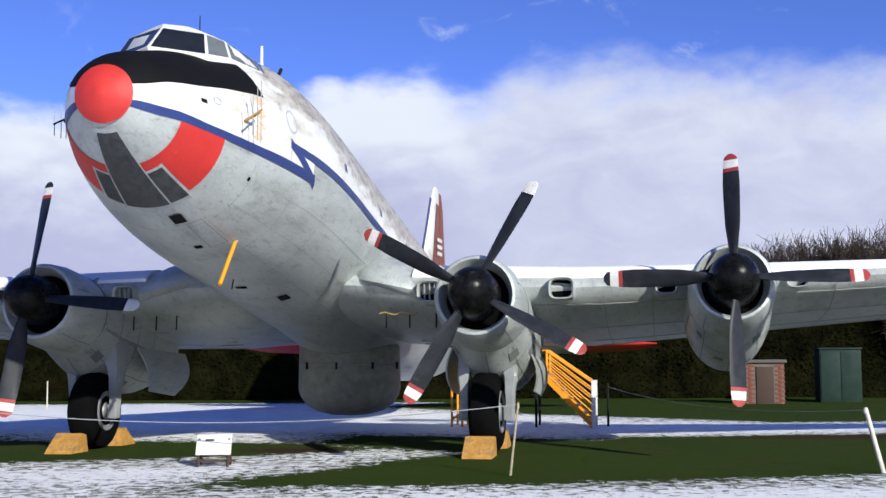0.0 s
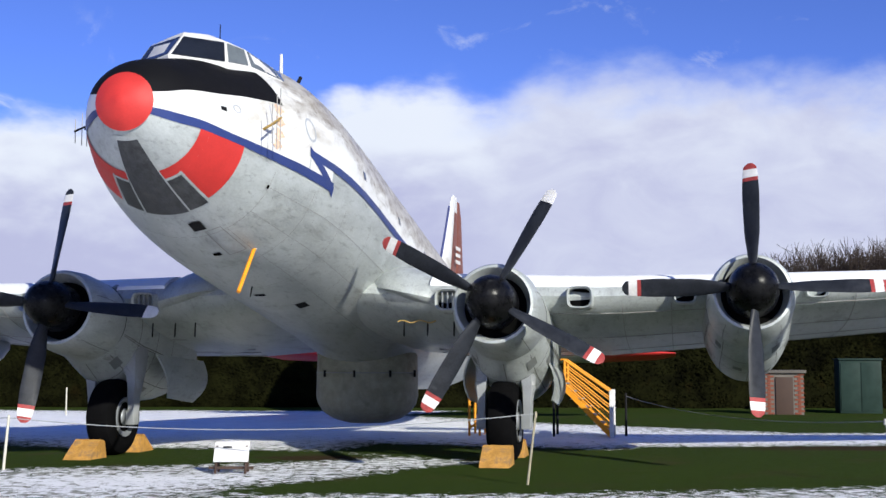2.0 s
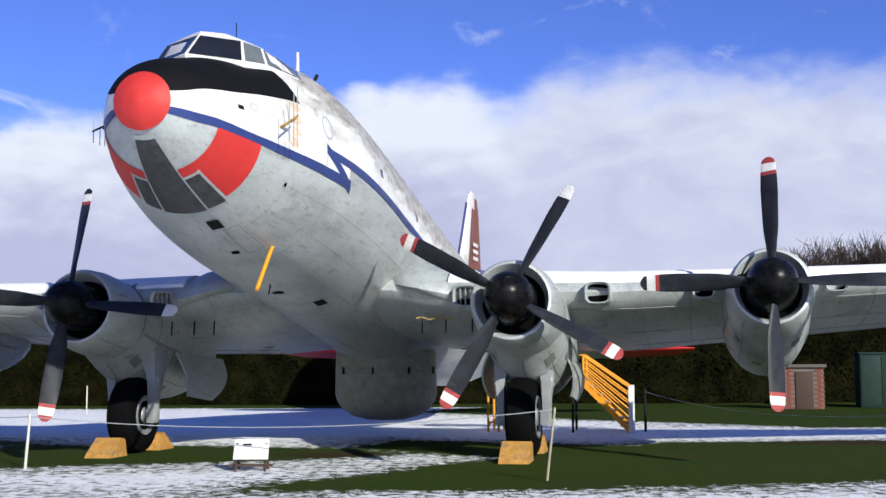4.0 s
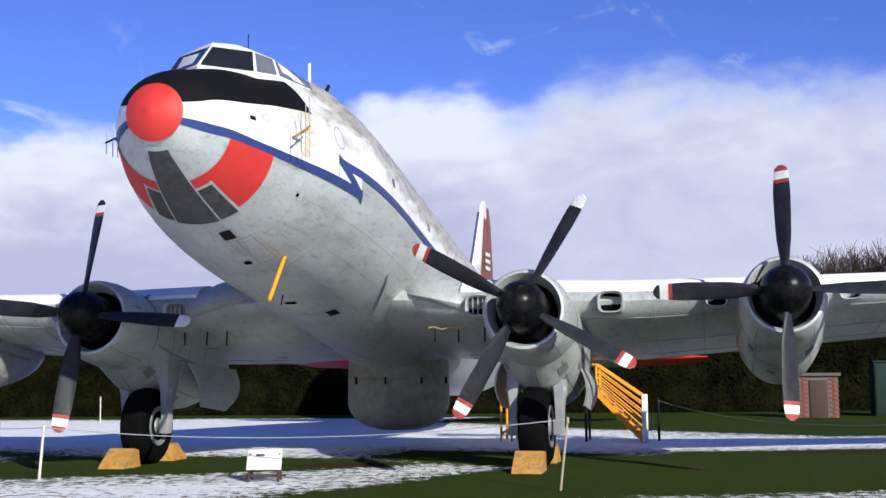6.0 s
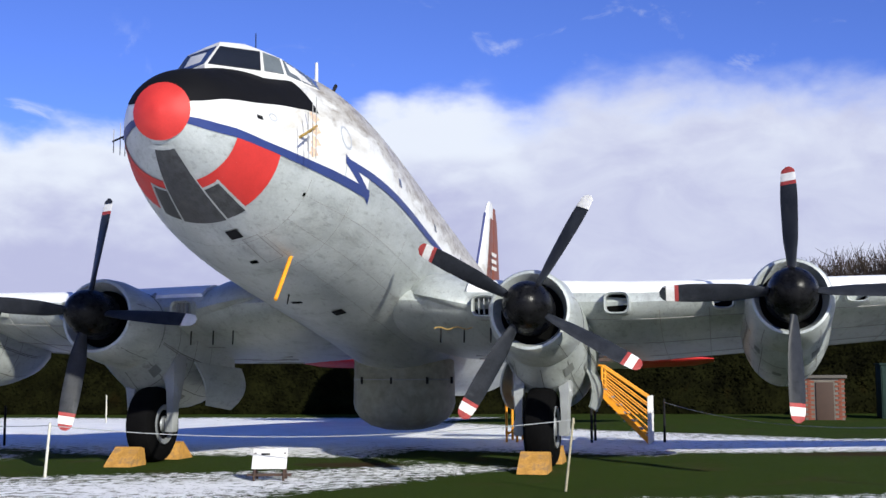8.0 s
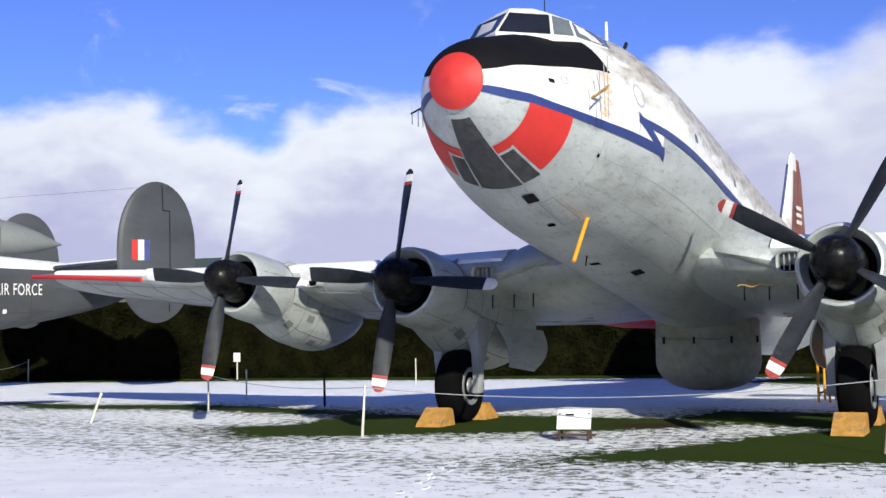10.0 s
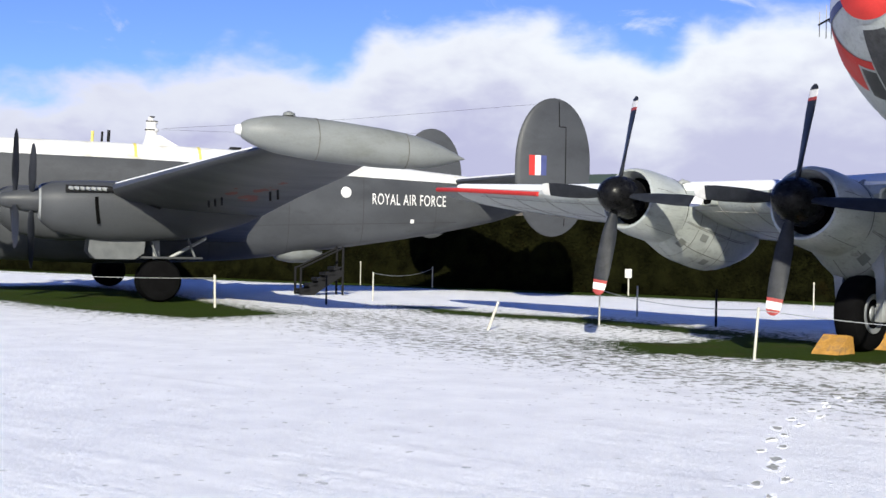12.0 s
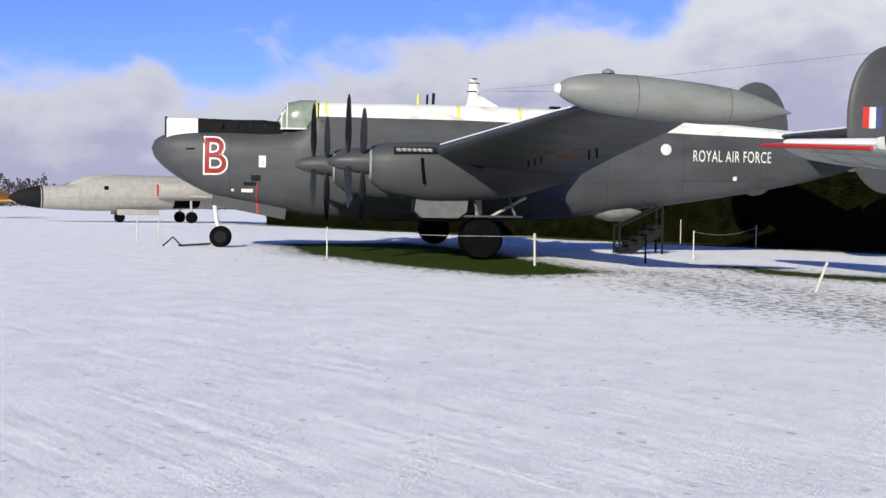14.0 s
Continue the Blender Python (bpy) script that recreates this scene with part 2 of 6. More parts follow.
def spline(xs, ys, x):
    """Catmull-Rom through (xs, ys)."""
    x = min(max(x, xs[0]), xs[-1])
    i = max(0, min(len(xs) - 2, int(np.searchsorted(xs, x, side="right")) - 1))
    def slope(k):
        if k == 0:
            return (ys[1] - ys[0]) / (xs[1] - xs[0])
        if k == len(xs) - 1:
            return (ys[-1] - ys[-2]) / (xs[-1] - xs[-2])
        a, b = (ys[k] - ys[k - 1]) / (xs[k] - xs[k - 1]), (ys[k + 1] - ys[k]) / (xs[k + 1] - xs[k])
        return 0 if a * b <= 0 else 2 * a * b / (a + b)
    h = xs[i + 1] - xs[i]
    u = (x - xs[i]) / h
    return (2*u**3 - 3*u**2 + 1) * ys[i] + (u**3 - 2*u**2 + u) * h * slope(i) + (-2*u**3 + 3*u**2) * ys[i + 1] + (u**3 - u**2) * h * slope(i + 1)


def airfoil(n=14, thick=0.16):
    """(x along chord, z) from trailing edge over the top to the nose and back below."""
    def h(x):
        return thick / 0.2 * (0.2969 * math.sqrt(x) - 0.126 * x - 0.3516 * x * x + 0.2843 * x**3 - 0.1015 * x**4)
    xs = [(1 + math.cos(math.pi * i / n)) / 2 for i in range(n + 1)]
    up = [(x, 1.15 * h(x)) for x in xs]
    lo = [(x, -0.85 * h(x)) for x in reversed(xs[:-1])]
    return up + lo[:-1]


def surface_ring(b, le, chord, z, thick, drop, axis="b"):
    return [Vector((b, le + x * chord, z - drop * x * chord + h * chord)) for x, h in airfoil(14, thick)]


def snow_sheet(bm, stations, drop, t=0.03, lo=0.04, hi=0.92):
    """A thin layer on top of a wing: stations (b, le, chord, z, thick)."""
    prof = [(x, h) for x, h in airfoil(14, 0.16)[:15] if lo <= x <= hi]
    rings = []
    for b, le, c, z, th in stations:
        k = th / 0.16
        over = [Vector((b, le + x * c, z - drop * x * c + h * k * c + t)) for x, h in prof]
        under = [Vector((b, le + x * c, z - drop * x * c + h * k * c - 0.02)) for x, h in reversed(prof)]
        rings.append(over + under)
    return loft(bm, rings)


def blade_mesh(r0, r1, length, sweep_side=1, n=14):
    """A propeller blade's stretch between radii r0 and r1, up the z axis, faced along y."""
    rings = []
    for i in range(n + 1):
        r = r0 + (r1 - r0) * i / n
        u = r / length
        chord = spline([0.0, 0.15, 0.25, 0.45, 0.7, 0.9, 0.97, 1.0], [0.13, 0.14, 0.21, 0.30, 0.30, 0.255, 0.21, 0.07], u)
        th = spline([0.0, 0.2, 0.5, 1.0], [0.13, 0.09, 0.045, 0.012], u)
        tw = radians(spline([0.0, 0.3, 1.0], [62, 48, 24], u)) * sweep_side
        ring = []
        for k in range(12):
            q = 2 * math.pi * k / 12
            x, y = chord / 2 * math.cos(q), th / 2 * math.sin(q)
            ring.append(Vector((x * math.cos(tw) - y * math.sin(tw), x * math.sin(tw) + y * math.cos(tw), r)))
        rings.append(ring)
    return loft(bmesh.new(), rings)


# ---- the transport aircraft: x to its port side, y aft from the inner propellers, z up ----
PITCH = 0.171                                    # fall of the sitting tail-wheel aircraft per metre aft
PLANE = pose(-3.19, 19.1, 0, 0, 0, -10.2)
FUS_A = [-5.12, -5.06, -4.90, -4.55, -4.00, -3.20, -2.30, -1.20, 0.0, 4.0, 9.0, 13.0, 16.5, 19.4, 19.7]
FUS_W = [0.02, 0.20, 0.44, 0.71, 0.96, 1.24, 1.46, 1.62, 1.68, 1.68, 1.68, 1.42, 0.95, 0.42, 0.05]
FUS_TOP = [4.77, 4.97, 5.18, 5.38, 5.53, 5.75, 6.00, 6.14, 6.03, 5.35, 4.48, 3.72, 2.98, 2.30, 1.95]
FUS_BOT = [4.73, 4.55, 4.36, 4.07, 3.75, 3.40, 3.12, 2.88, 2.67, 1.99, 1.14, 0.98, 1.15, 1.50, 1.85]


def fus(a, phi, out=0.0):
    """A point of the fuselage skin; phi in degrees from the top towards port."""
    w, top, bot = spline(FUS_A, FUS_W, a), spline(FUS_A, FUS_TOP, a), spline(FUS_A, FUS_BOT, a)
    q = radians(phi)
    zm, h = (top + bot) / 2, (top - bot) / 2
    return Vector(((w + out) * math.sin(q), a, zm + (h + out) * math.cos(q)))


def fus_sheet(bm, corners_a, lo, hi, out, rows=40, cols=10):
    """A patch of skin: lo(a), hi(a) give its phi limits."""
    a0, a1 = corners_a
    top = []
    for i in range(rows + 1):
        a = a0 + (a1 - a0) * i / rows
        p0, p1 = lo(a), hi(a)
        line = [p0 + (p1 - p0) * k / cols for k in range(cols + 1)]
        top.append([fus(a, p, out) for p in line])
    return loft(bm, top, cap=False, closed=False)


STRIPE_A = [-4.97, -4.68, -4.41, -4.08, -3.68, -3.21, -2.62, -2.1, -1.46]
STRIPE_P = [110, 104.8, 100.6, 99.1, 98.6, 99.0, 100.1, 100.9, 102.0]
STRIPE2_A = [-2.19, -1.74, -1.18, -0.34, 0.7, 1.68, 4.0, 10.0, 15.0]
STRIPE2_P = [89.5, 91.2, 92.2, 92.6, 92.8, 93.6, 94.5, 96, 98]
BLACK_A = [-5.02, -4.90, -4.6, -4.08, -3.52, -3.02, -2.72]
BLACK_P = [70, 73, 68, 64, 61.8, 62.4, 64.3]


def broad(a):
    """Half the cheat line's breadth, in degrees round the nose."""
    return spline([-4.97, -4.43, -3.8, -1.4], [7.0, 4.2, 2.9, 2.5], a)


def stripe_line(a):
    """The edge between white and silver skin; it leaps at the lightning kink."""
    if a < -2.19:
        return spline(STRIPE_A, STRIPE_P, a)
    if a < -1.46:
        return 89.5 + (a + 2.19) / 0.73 * 12.5
    return spline(STRIPE2_A, STRIPE2_P, a)


def build_transport():
    root = thing("transport_aircraft", PLANE, "silver and white four-engined transport aircraft with a red nose cap", "aircraft")
    # fuselage: silver below the stripe, white above it
    stations = [FUS_A[0] + (FUS_A[-1] - FUS_A[0]) * (i / 90) ** 1.35 for i in range(91)]
    bm = bmesh.new()
    loft(bm, [[fus(a, p * 360 / 72) for p in range(72)] for a in stations])
    fuselage = part("fuselage", bm, M_silver, root, "dull silver fuselage with weathered skin")
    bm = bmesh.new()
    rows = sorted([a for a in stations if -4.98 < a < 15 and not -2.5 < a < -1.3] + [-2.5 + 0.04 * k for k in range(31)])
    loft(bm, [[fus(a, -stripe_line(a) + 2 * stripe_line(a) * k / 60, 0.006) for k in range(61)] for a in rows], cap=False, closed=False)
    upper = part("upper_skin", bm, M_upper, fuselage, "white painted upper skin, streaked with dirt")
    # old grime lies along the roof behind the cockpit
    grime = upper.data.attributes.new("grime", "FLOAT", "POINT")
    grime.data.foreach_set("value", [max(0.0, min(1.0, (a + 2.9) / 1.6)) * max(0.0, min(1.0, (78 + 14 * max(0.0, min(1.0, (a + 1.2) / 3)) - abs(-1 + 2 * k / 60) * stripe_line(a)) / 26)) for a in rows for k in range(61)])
    # white wedge under the rear arm of the kink
    for side in (1, -1):
        bm = bmesh.new()
        fus_sheet(bm, (-2.19, -1.46), lambda a: side * 89, lambda a: side * spline(STRIPE_A, STRIPE_P, a), 0.007, 14, 6)
        part("white_wedge", bm, M_white, upper)
        bm = bmesh.new()
        fus_sheet(bm, (-4.97, -1.40), lambda a: side * (spline(STRIPE_A, STRIPE_P, a) - broad(a)), lambda a: side * (spline(STRIPE_A, STRIPE_P, a) + broad(a)), 0.012, 50, 3)
        fus_sheet(bm, (-2.19, 15), lambda a: side * (spline(STRIPE2_A, STRIPE2_P, a) - 2.1), lambda a: side * (spline(STRIPE2_A, STRIPE2_P, a) + 2.1), 0.0125, 70, 3)
        # the kink that joins the two
        fus_sheet(bm, (-2.22, -1.38), lambda a: side * (88.2 + (a + 2.22) / 0.84 * 16 - 2.6), lambda a: side * (88.2 + (a + 2.22) / 0.84 * 16 + 2.6), 0.013, 20, 3)
        part("cheat_line", bm, M_blue, fuselage, "blue lightning cheat line")
        # red side panel: a tall front strip and a shorter rear part
        bm = bmesh.new()
        fus_sheet(bm, (-4.42, -4.28), lambda a: side * (stripe_line(a) + 3.6), lambda a: side * 164, 0.010, 5, 16)
        fus_sheet(bm, (-4.28, -3.70), lambda a: side * (stripe_line(a) + 2.2), lambda a: side * 147.5, 0.010, 12, 14)
        part("red_panel", bm, M_red, fuselage, "faded red nose panel")
        # chin side window and pale frame strips
        bm = bmesh.new()
        fus_sheet(bm, (-4.25, -3.64), lambda a: side * 149.5, lambda a: side * 163.3, 0.012, 10, 6)
        part("chin_side_window", bm, M_greyglass, fuselage, "weathered dark chin window")
        bm = bmesh.new()
        fus_sheet(bm, (-4.30, -3.60), lambda a: side * 147.3, lambda a: side * 149.5, 0.016, 10, 2)
        fus_sheet(bm, (-4.29, -4.25), lambda a: side * 147.3, lambda a: side * 164.5, 0.0165, 2, 8)
        fus_sheet(bm, (-4.88, -3.60), lambda a: side * 163.4, lambda a: side * 164.6, 0.017, 20, 2)
        part("chin_frame", bm, M_silver, fuselage)
        # small square cabin windows
        for a, p in ((0.04, 81.8), (2.43, 83.3), (4.6, 84), (7.0, 85), (9.4, 86)):
            bm = bmesh.new()
            fus_sheet(bm, (a - 0.07, a + 0.07), lambda q: side * (p - 2.2), lambda q: side * (p + 2.2), 0.014, 3, 3)
            part("cabin_window", bm, M_glass, fuselage)
        # faded round crest and peeling patches
        bm = bmesh.new()
        loft(bm, [[fus(-2.12 + 0.15 * k * math.cos(q), side * (75.8 + 7.0 * k * math.sin(q)), 0.011) for q in [2 * math.pi * j / 24 for j in range(24)]] for k in (0.80, 1.0)], cap=False)
        part("faded_crest", bm, M_crest, fuselage, "faded grey round crest")
        for a, p, r in ((-2.87, 67.5, 0.10), (-2.94, 76, 0.10), (-3.00, 84, 0.10), (-3.05, 91, 0.09)):
            bm = bmesh.new()
            loft(bm, [[fus(a + r * k * (1 + 0.3 * math.sin(5 * q)) * math.cos(q), side * (p + r * 34 * k * (1 + 0.3 * math.cos(3 * q)) * math.sin(q)), 0.0115) for q in [2 * math.pi * j / 18 for j in range(18)]] for k in (0.02, 1.0)], cap=False)
            part("peeling_patch", bm, M_peel, fuselage, "pale salmon patch of peeling paint")
        # yagi aerial on the side of the nose
        base = fus(-3.35, side * 84)
        out = Vector((side * (1.42 if side > 0 else 1.33), -3.40, 4.80))
        reach = 1.0 if side > 0 else 0.62
        bm = bmesh.new()
        tube(bm, [base, out], 0.02, 8)
        tube(bm, [out + Vector((0, -0.28, -0.10)), out + Vector((0, 0.10, 0.06))], 0.014, 8)
        aerial = part("yagi_aerial", bm, M_corroded if side > 0 else M_darkpost, root, "small corroded yagi aerial")
        for dy, half in ((-0.26, 0.26), (-0.08, 0.36), (0.06, 0.42)):
            half *= reach
            bm = bmesh.new()
            tube(bm, [out + Vector((0, dy, dy * 0.35 - half)), out + Vector((0, dy, dy * 0.35 + half))], 0.007, 6)
            part("aerial_rod", bm, M_joint, aerial)
        # skin joints running round and along the belly
        bm = bmesh.new()
        for a in (-3.0, -1.9, -0.7, 0.6, 1.9):
            fus_sheet(bm, (a, a + 0.008), lambda q: side * 108, lambda q: side * 178, 0.008, 1, 24)
        for p in (118, 136, 154):
            fus_sheet(bm, (-3.0, 4.0), lambda q: side * p, lambda q: side * (p + 0.22), 0.008, 30, 1)
        part("skin_joint", bm, M_joint, fuselage)
    bm = bmesh.new()
    fus_sheet(bm, (-4.99, -2.72), lambda a: -spline(BLACK_A, BLACK_P, a), lambda a: spline(BLACK_A, BLACK_P, a), 0.011, 34, 36)
    part("anti_glare_panel", bm, M_black, fuselage, "matt black anti-glare panel")
    # nose cap
    bm = bmesh.new()
    loft(bm, [[fus(a, p * 10, 0.016) + Vector((0.01, -0.015, 0)) for p in range(36)] for a in [-5.12, -5.11, -5.09, -5.06, -5.02, -4.965]])
    part("nose_cap", bm, M_red, fuselage, "round red nose cap")
    # glazed chin
    bm = bmesh.new()
    fus_sheet(bm, (-4.87, -3.62), lambda a: 164.5, lambda a: 195.5, 0.012, 24, 10)
    chin = part("chin_glazing", bm, M_greyglass, fuselage, "weathered dark grey chin panel")
    bm = bmesh.new()
    fus_sheet(bm, (-4.915, -4.865), lambda a: 160, lambda a: 200, 0.018, 2, 8)
    part("chin_collar", bm, M_silver, chin)
    # belly hatches and vents
    for a, p, w, l, mt in ((-3.38, 168, 4.0, 0.22, M_darkpost), (-2.45, 172, 2.2, 0.10, M_dark), (-0.3, 178, 3.0, 0.12, M_dark), (0.6, 165, 3.0, 0.30, M_darkpost), (-4.12, 77.5, 1.8, 0.10, M_darkpost), (-3.05, 118, 1.2, 0.05, M_dark)):
        bm = bmesh.new()
        fus_sheet(bm, (a, a + l), lambda q: p - w, lambda q: p + w, 0.013, 3, 4)
        part("belly_vent", bm, mt, fuselage)
    # small outlined port high on the nose
    bm = bmesh.new()
    loft(bm, [[fus(-3.82 + 0.075 * k * math.cos(q), 74.3 + 3.4 * k * math.sin(q), 0.012) for q in [2 * math.pi * j / 20 for j in range(20)]] for k in (0.72, 1.0)], cap=False)
    part("nose_port", bm, M_crest, fuselage)
    bm = bmesh.new()
    for lo_p, hi_p, a0, a1 in ((156, 156.5, -3.1, -2.3), (166, 166.5, -3.1, -2.3), (156, 166.5, -2.31, -2.295), (156, 166.5, -3.11, -3.095)):
        fus_sheet(bm, (a0, a1), lambda q: lo_p, lambda q: hi_p, 0.012, 6, 6)
    part("hatch_outline", bm, M_joint, fuselage)
    # pitot under the nose with an orange cover
    bm = bmesh.new()
    tube(bm, [(0.65, -2.14, 3.25), (0.65, -2.74, 2.60)], 0.029, 10)
    pitot = part("pitot_cover", bm, M_orange, root, "orange sleeve over the pitot mast")
    bm = bmesh.new()
    tube(bm, [(0.65, -2.02, 3.39), (0.65, -2.15, 3.24)], 0.038, 10)
    part("pitot_base", bm, M_band_white, pitot)
    bm = bmesh.new()
    tube(bm, [fus(-0.75, 176), fus(-0.78, 176) + Vector((0, -0.04, -0.16))], 0.012, 6)
    part("drain_pipe", bm, M_darkpost, root)
    # roof aerials
    bm = bmesh.new()
    tube(bm, [(0.6, -0.95, 5.85), (0.6, -0.95, 6.02 + 0.33)], 0.035, 10, 0.022)
    part("roof_mast", bm, M_band_white, root)
    bm = bmesh.new()
    tube(bm, [(0.62, -0.25, 5.7), (0.62, -0.18, 6.08), (0.62, -0.05, 6.20)], 0.03, 8)
    part("roof_vent", bm, M_darkpost, root)
    bm = bmesh.new()
    tube(bm, [(0.1, -2.2, 6.2), (0.1, -2.2, 6.5)], 0.008, 6)
    part("roof_whip", bm, M_darkpost, root)
    # cockpit: white framed roof with a vee windscreen and side panes
    sill = [(0.0, -3.74, 5.66), (0.66, -3.33, 5.62), (0.80, -2.85, 5.68), (1.03, -2.15, 5.63), (1.08, -1.55, 5.60)]
    brow = [(0.0, -3.28, 6.05), (0.54, -3.10, 5.98), (0.69, -2.78, 5.95), (0.80, -2.08, 5.89), (0.84, -1.55, 5.86)]
    crown = [(0.0, -3.22, 6.08), (0.0, -3.00, 6.16), (0.0, -2.70, 6.21), (0.0, -2.08, 6.23), (0.0, -0.90, 6.12)]
    bm = bmesh.new()
    rows = []
    for k in range(5):
        s0, b0, c0 = Vector(sill[k]), Vector(brow[k]), Vector(crown[k])
        half = [s0 - Vector((0, -0.05, 0.25)), s0, b0, b0.lerp(c0, 0.5) + Vector((0, 0, 0.035)), c0]
        other = [Vector((-p.x, p.y, p.z)) for p in half[:-1]]
        rows.append(other + half[::-1])
    loft(bm, rows, cap=False, closed=False)
    cockpit = part("cockpit_canopy", bm, M_band_white, fuselage, "white framed cockpit roof")
    for side in (1, -1):
        for k, (g0, g1) in enumerate([(0.04, 0.965), (0.06, 0.94), (0.06, 0.95), (0.05, 0.80)]):
            s0, s1, b0, b1 = (Vector(v) for v in (sill[k], sill[k + 1], brow[k], brow[k + 1]))
            splits = [(g0, g1)] if k != 2 else [(0.06, 0.49), (0.53, 0.96)]
            for h0, h1 in splits:
                def at(u, v):
                    return s0.lerp(s1, u).lerp(b0.lerp(b1, u), v)
                q = [at(h0, 0.05), at(h1, 0.05), at(h1, 0.93), at(h0, 0.93)]
                n = (q[1] - q[0]).cross(q[3] - q[0]).normalized()
                if n.x < 0 and k > 0 or n.y > 0 and k == 0:
                    n = -n
                rings = [[p + n * 0.010 for p in q], [p - n * 0.01 for p in q]]
                rings = [[Vector((side * p.x, p.y, p.z)) for p in r] for r in rings]
                bm = bmesh.new()
                loft(bm, rings)
                part("windscreen_pane", bm, M_glass if k < 1 else M_sidepane, cockpit, smooth=False)
    # wings
    for side, nm in ((1, "port"), (-1, "starboard")):
        st = [(0.0, 2.3, 4.4, 2.92, 0.10), (1.2, 1.8, 5.5, 2.84, 0.15), (2.4, 1.6, 5.7, 2.78, 0.175), (5.2, 1.70, 5.35, 2.74, 0.17), (8.0, 2.20, 4.6, 2.84, 0.165), (12.0, 3.05, 3.65, 3.02, 0.15), (15.5, 3.85, 2.75, 3.24, 0.13), (16.7, 4.35, 1.95, 3.30, 0.11), (17.15, 4.95, 0.9, 3.30, 0.08)]
        st = [(side * b, le, c, z, th) for b, le, c, z, th in st]
        bm = bmesh.new()
        loft(bm, [surface_ring(b, le, c, z, th, PITCH) for b, le, c, z, th in st])
        wing = part("wing", bm, M_silver, root)
        bm = bmesh.new()
        snow_sheet(bm, st[2:7], PITCH, 0.06, 0.012)
        part("snow_cover", bm, M_snow, wing, "white snow lying along the upper wing")
        bm = bmesh.new()
        tips = st[6:]
        loft(bm, [surface_ring(b, le - 0.006, c + 0.012, z, th * 1.02, PITCH) for b, le, c, z, th in tips])
        part("wing_tip", bm, M_lightgrey, wing)
        bm = bmesh.new()
        for (b, le, c, z, th), (b2, le2, c2, z2, th2) in zip(st[5:8], st[6:9]):
            tube(bm, [(b, le - 0.01, z), (b2, le2 - 0.01, z2)], 0.055, 8)
        part("red_leading_edge", bm, M_red, wing, "red painted leading edge near the tip")
        # root fillet
        bm = bmesh.new()
        rings = []
        for k in range(13):
            u = k / 12
            b = side * (1.25 + 1.25 * u)
            front = spline([0, 0.3, 0.6, 1.0], [2.05, 1.62, 1.50, 1.60], u)
            rise = spline([0, 0.35, 0.7, 1.0], [0.16, 0.46, 0.50, 0.40], u)
            low = spline([0, 0.35, 1.0], [0.03, 0.10, 0.30], u)
            rings.append([Vector((b, 2.7 - (2.7 - front) * math.cos(q) if math.cos(q) > 0 else 2.7 - 1.6 * math.cos(q), 2.98 - 0.26 * u + (rise if math.sin(q) > 0 else low) * math.sin(q))) for q in [2 * math.pi * j / 28 for j in range(28)]])
        loft(bm, rings)
        part("wing_root_fillet", bm, M_silver, wing)
        # skin joints under the wing, along and across
        bm = bmesh.new()
        under = [i for i, (x, h) in enumerate(airfoil()) if h < 0]
        def wing_at(b):
            return [spline([s[0] * side for s in st], [s[j] for s in st], b) for j in range(1, 5)]
        for b in (5.6, 6.4, 9.4, 10.6, 11.8, 13.0, 14.2):
            le, c, z, th = wing_at(b)
            ring = surface_ring(side * b, le, c, z, th, PITCH)
            tube(bm, [ring[i] for i in under], 0.006, 5)
        for i in under[1::3]:
            tube(bm, [surface_ring(side * b, *wing_at(b), PITCH)[i] for b in (2.6, 4.0, 5.5, 7.0, 8.5, 10.0, 12.0, 14.5)], 0.006, 5)
        part("wing_seam", bm, M_joint, wing)
        # leading edge intakes
        for b, le, z in ((2.72, 1.55, 2.70), (4.92, 1.60, 2.72), (6.62, 1.85, 2.76), (8.75, 2.30, 2.86)):
            intake(wing, side * b, le, z, 0.35 if b < 6 else 0.30, 0.30 if b < 6 else 0.23)
        # engines
        inner = 3.68 if side > 0 else -3.71
        nacelle(root, inner, 0.0, 2.62, True)
        outer = 7.64 if side > 0 else -7.82
        nacelle(root, outer, 0.58, 2.80, False)
        angle = {(1, 0): 29, (1, 1): 0, (-1, 0): 5, (-1, 1): 5}
        propeller(root, inner, 0.0, 2.62, angle[(side, 0)])
        propeller(root, outer, 0.58, 2.80, angle[(side, 1)])
        main_gear(root, 3.62 if side > 0 else -3.47)
        # tailplane
        bm = bmesh.new()
        tp = [(0.3, 16.0, 3.6, 2.05, 0.12), (4.2, 16.7, 2.4, 1.98, 0.11), (5.8, 17.1, 1.7, 1.96, 0.10), (6.4, 17.6, 0.8, 1.96, 0.07)]
        tp = [(side * b, le, c, z, th) for b, le, c, z, th in tp]
        loft(bm, [surface_ring(b, le, c, z, th, 0.12) for b, le, c, z, th in tp])
        tail = part("tailplane", bm, M_silver, root)
        bm = bmesh.new()
        loft(bm, [surface_ring(b, le - 0.01, c + 0.02, z, th * 1.06, 0.12) for b, le, c, z, th in tp[1:]])
        part("red_tip", bm, M_red, tail, "red painted tailplane tip")
    # fin and rudder
    def fin_ring(z, le, te, th):
        c = te - le
        return [Vector((h * c, le + x * c, z)) for x, h in airfoil(12, th)]
    bm = bmesh.new()
    loft(bm, [fin_ring(z, le, te, th) for z, le, te, th in [(2.3, 12.6, 16.6, 0.10), (3.6, 13.9, 16.8, 0.10), (5.2, 15.2, 17.1, 0.10), (6.2, 15.95, 17.2, 0.10), (6.5, 16.25, 17.2, 0.09), (6.62, 16.5, 17.1, 0.05)]])
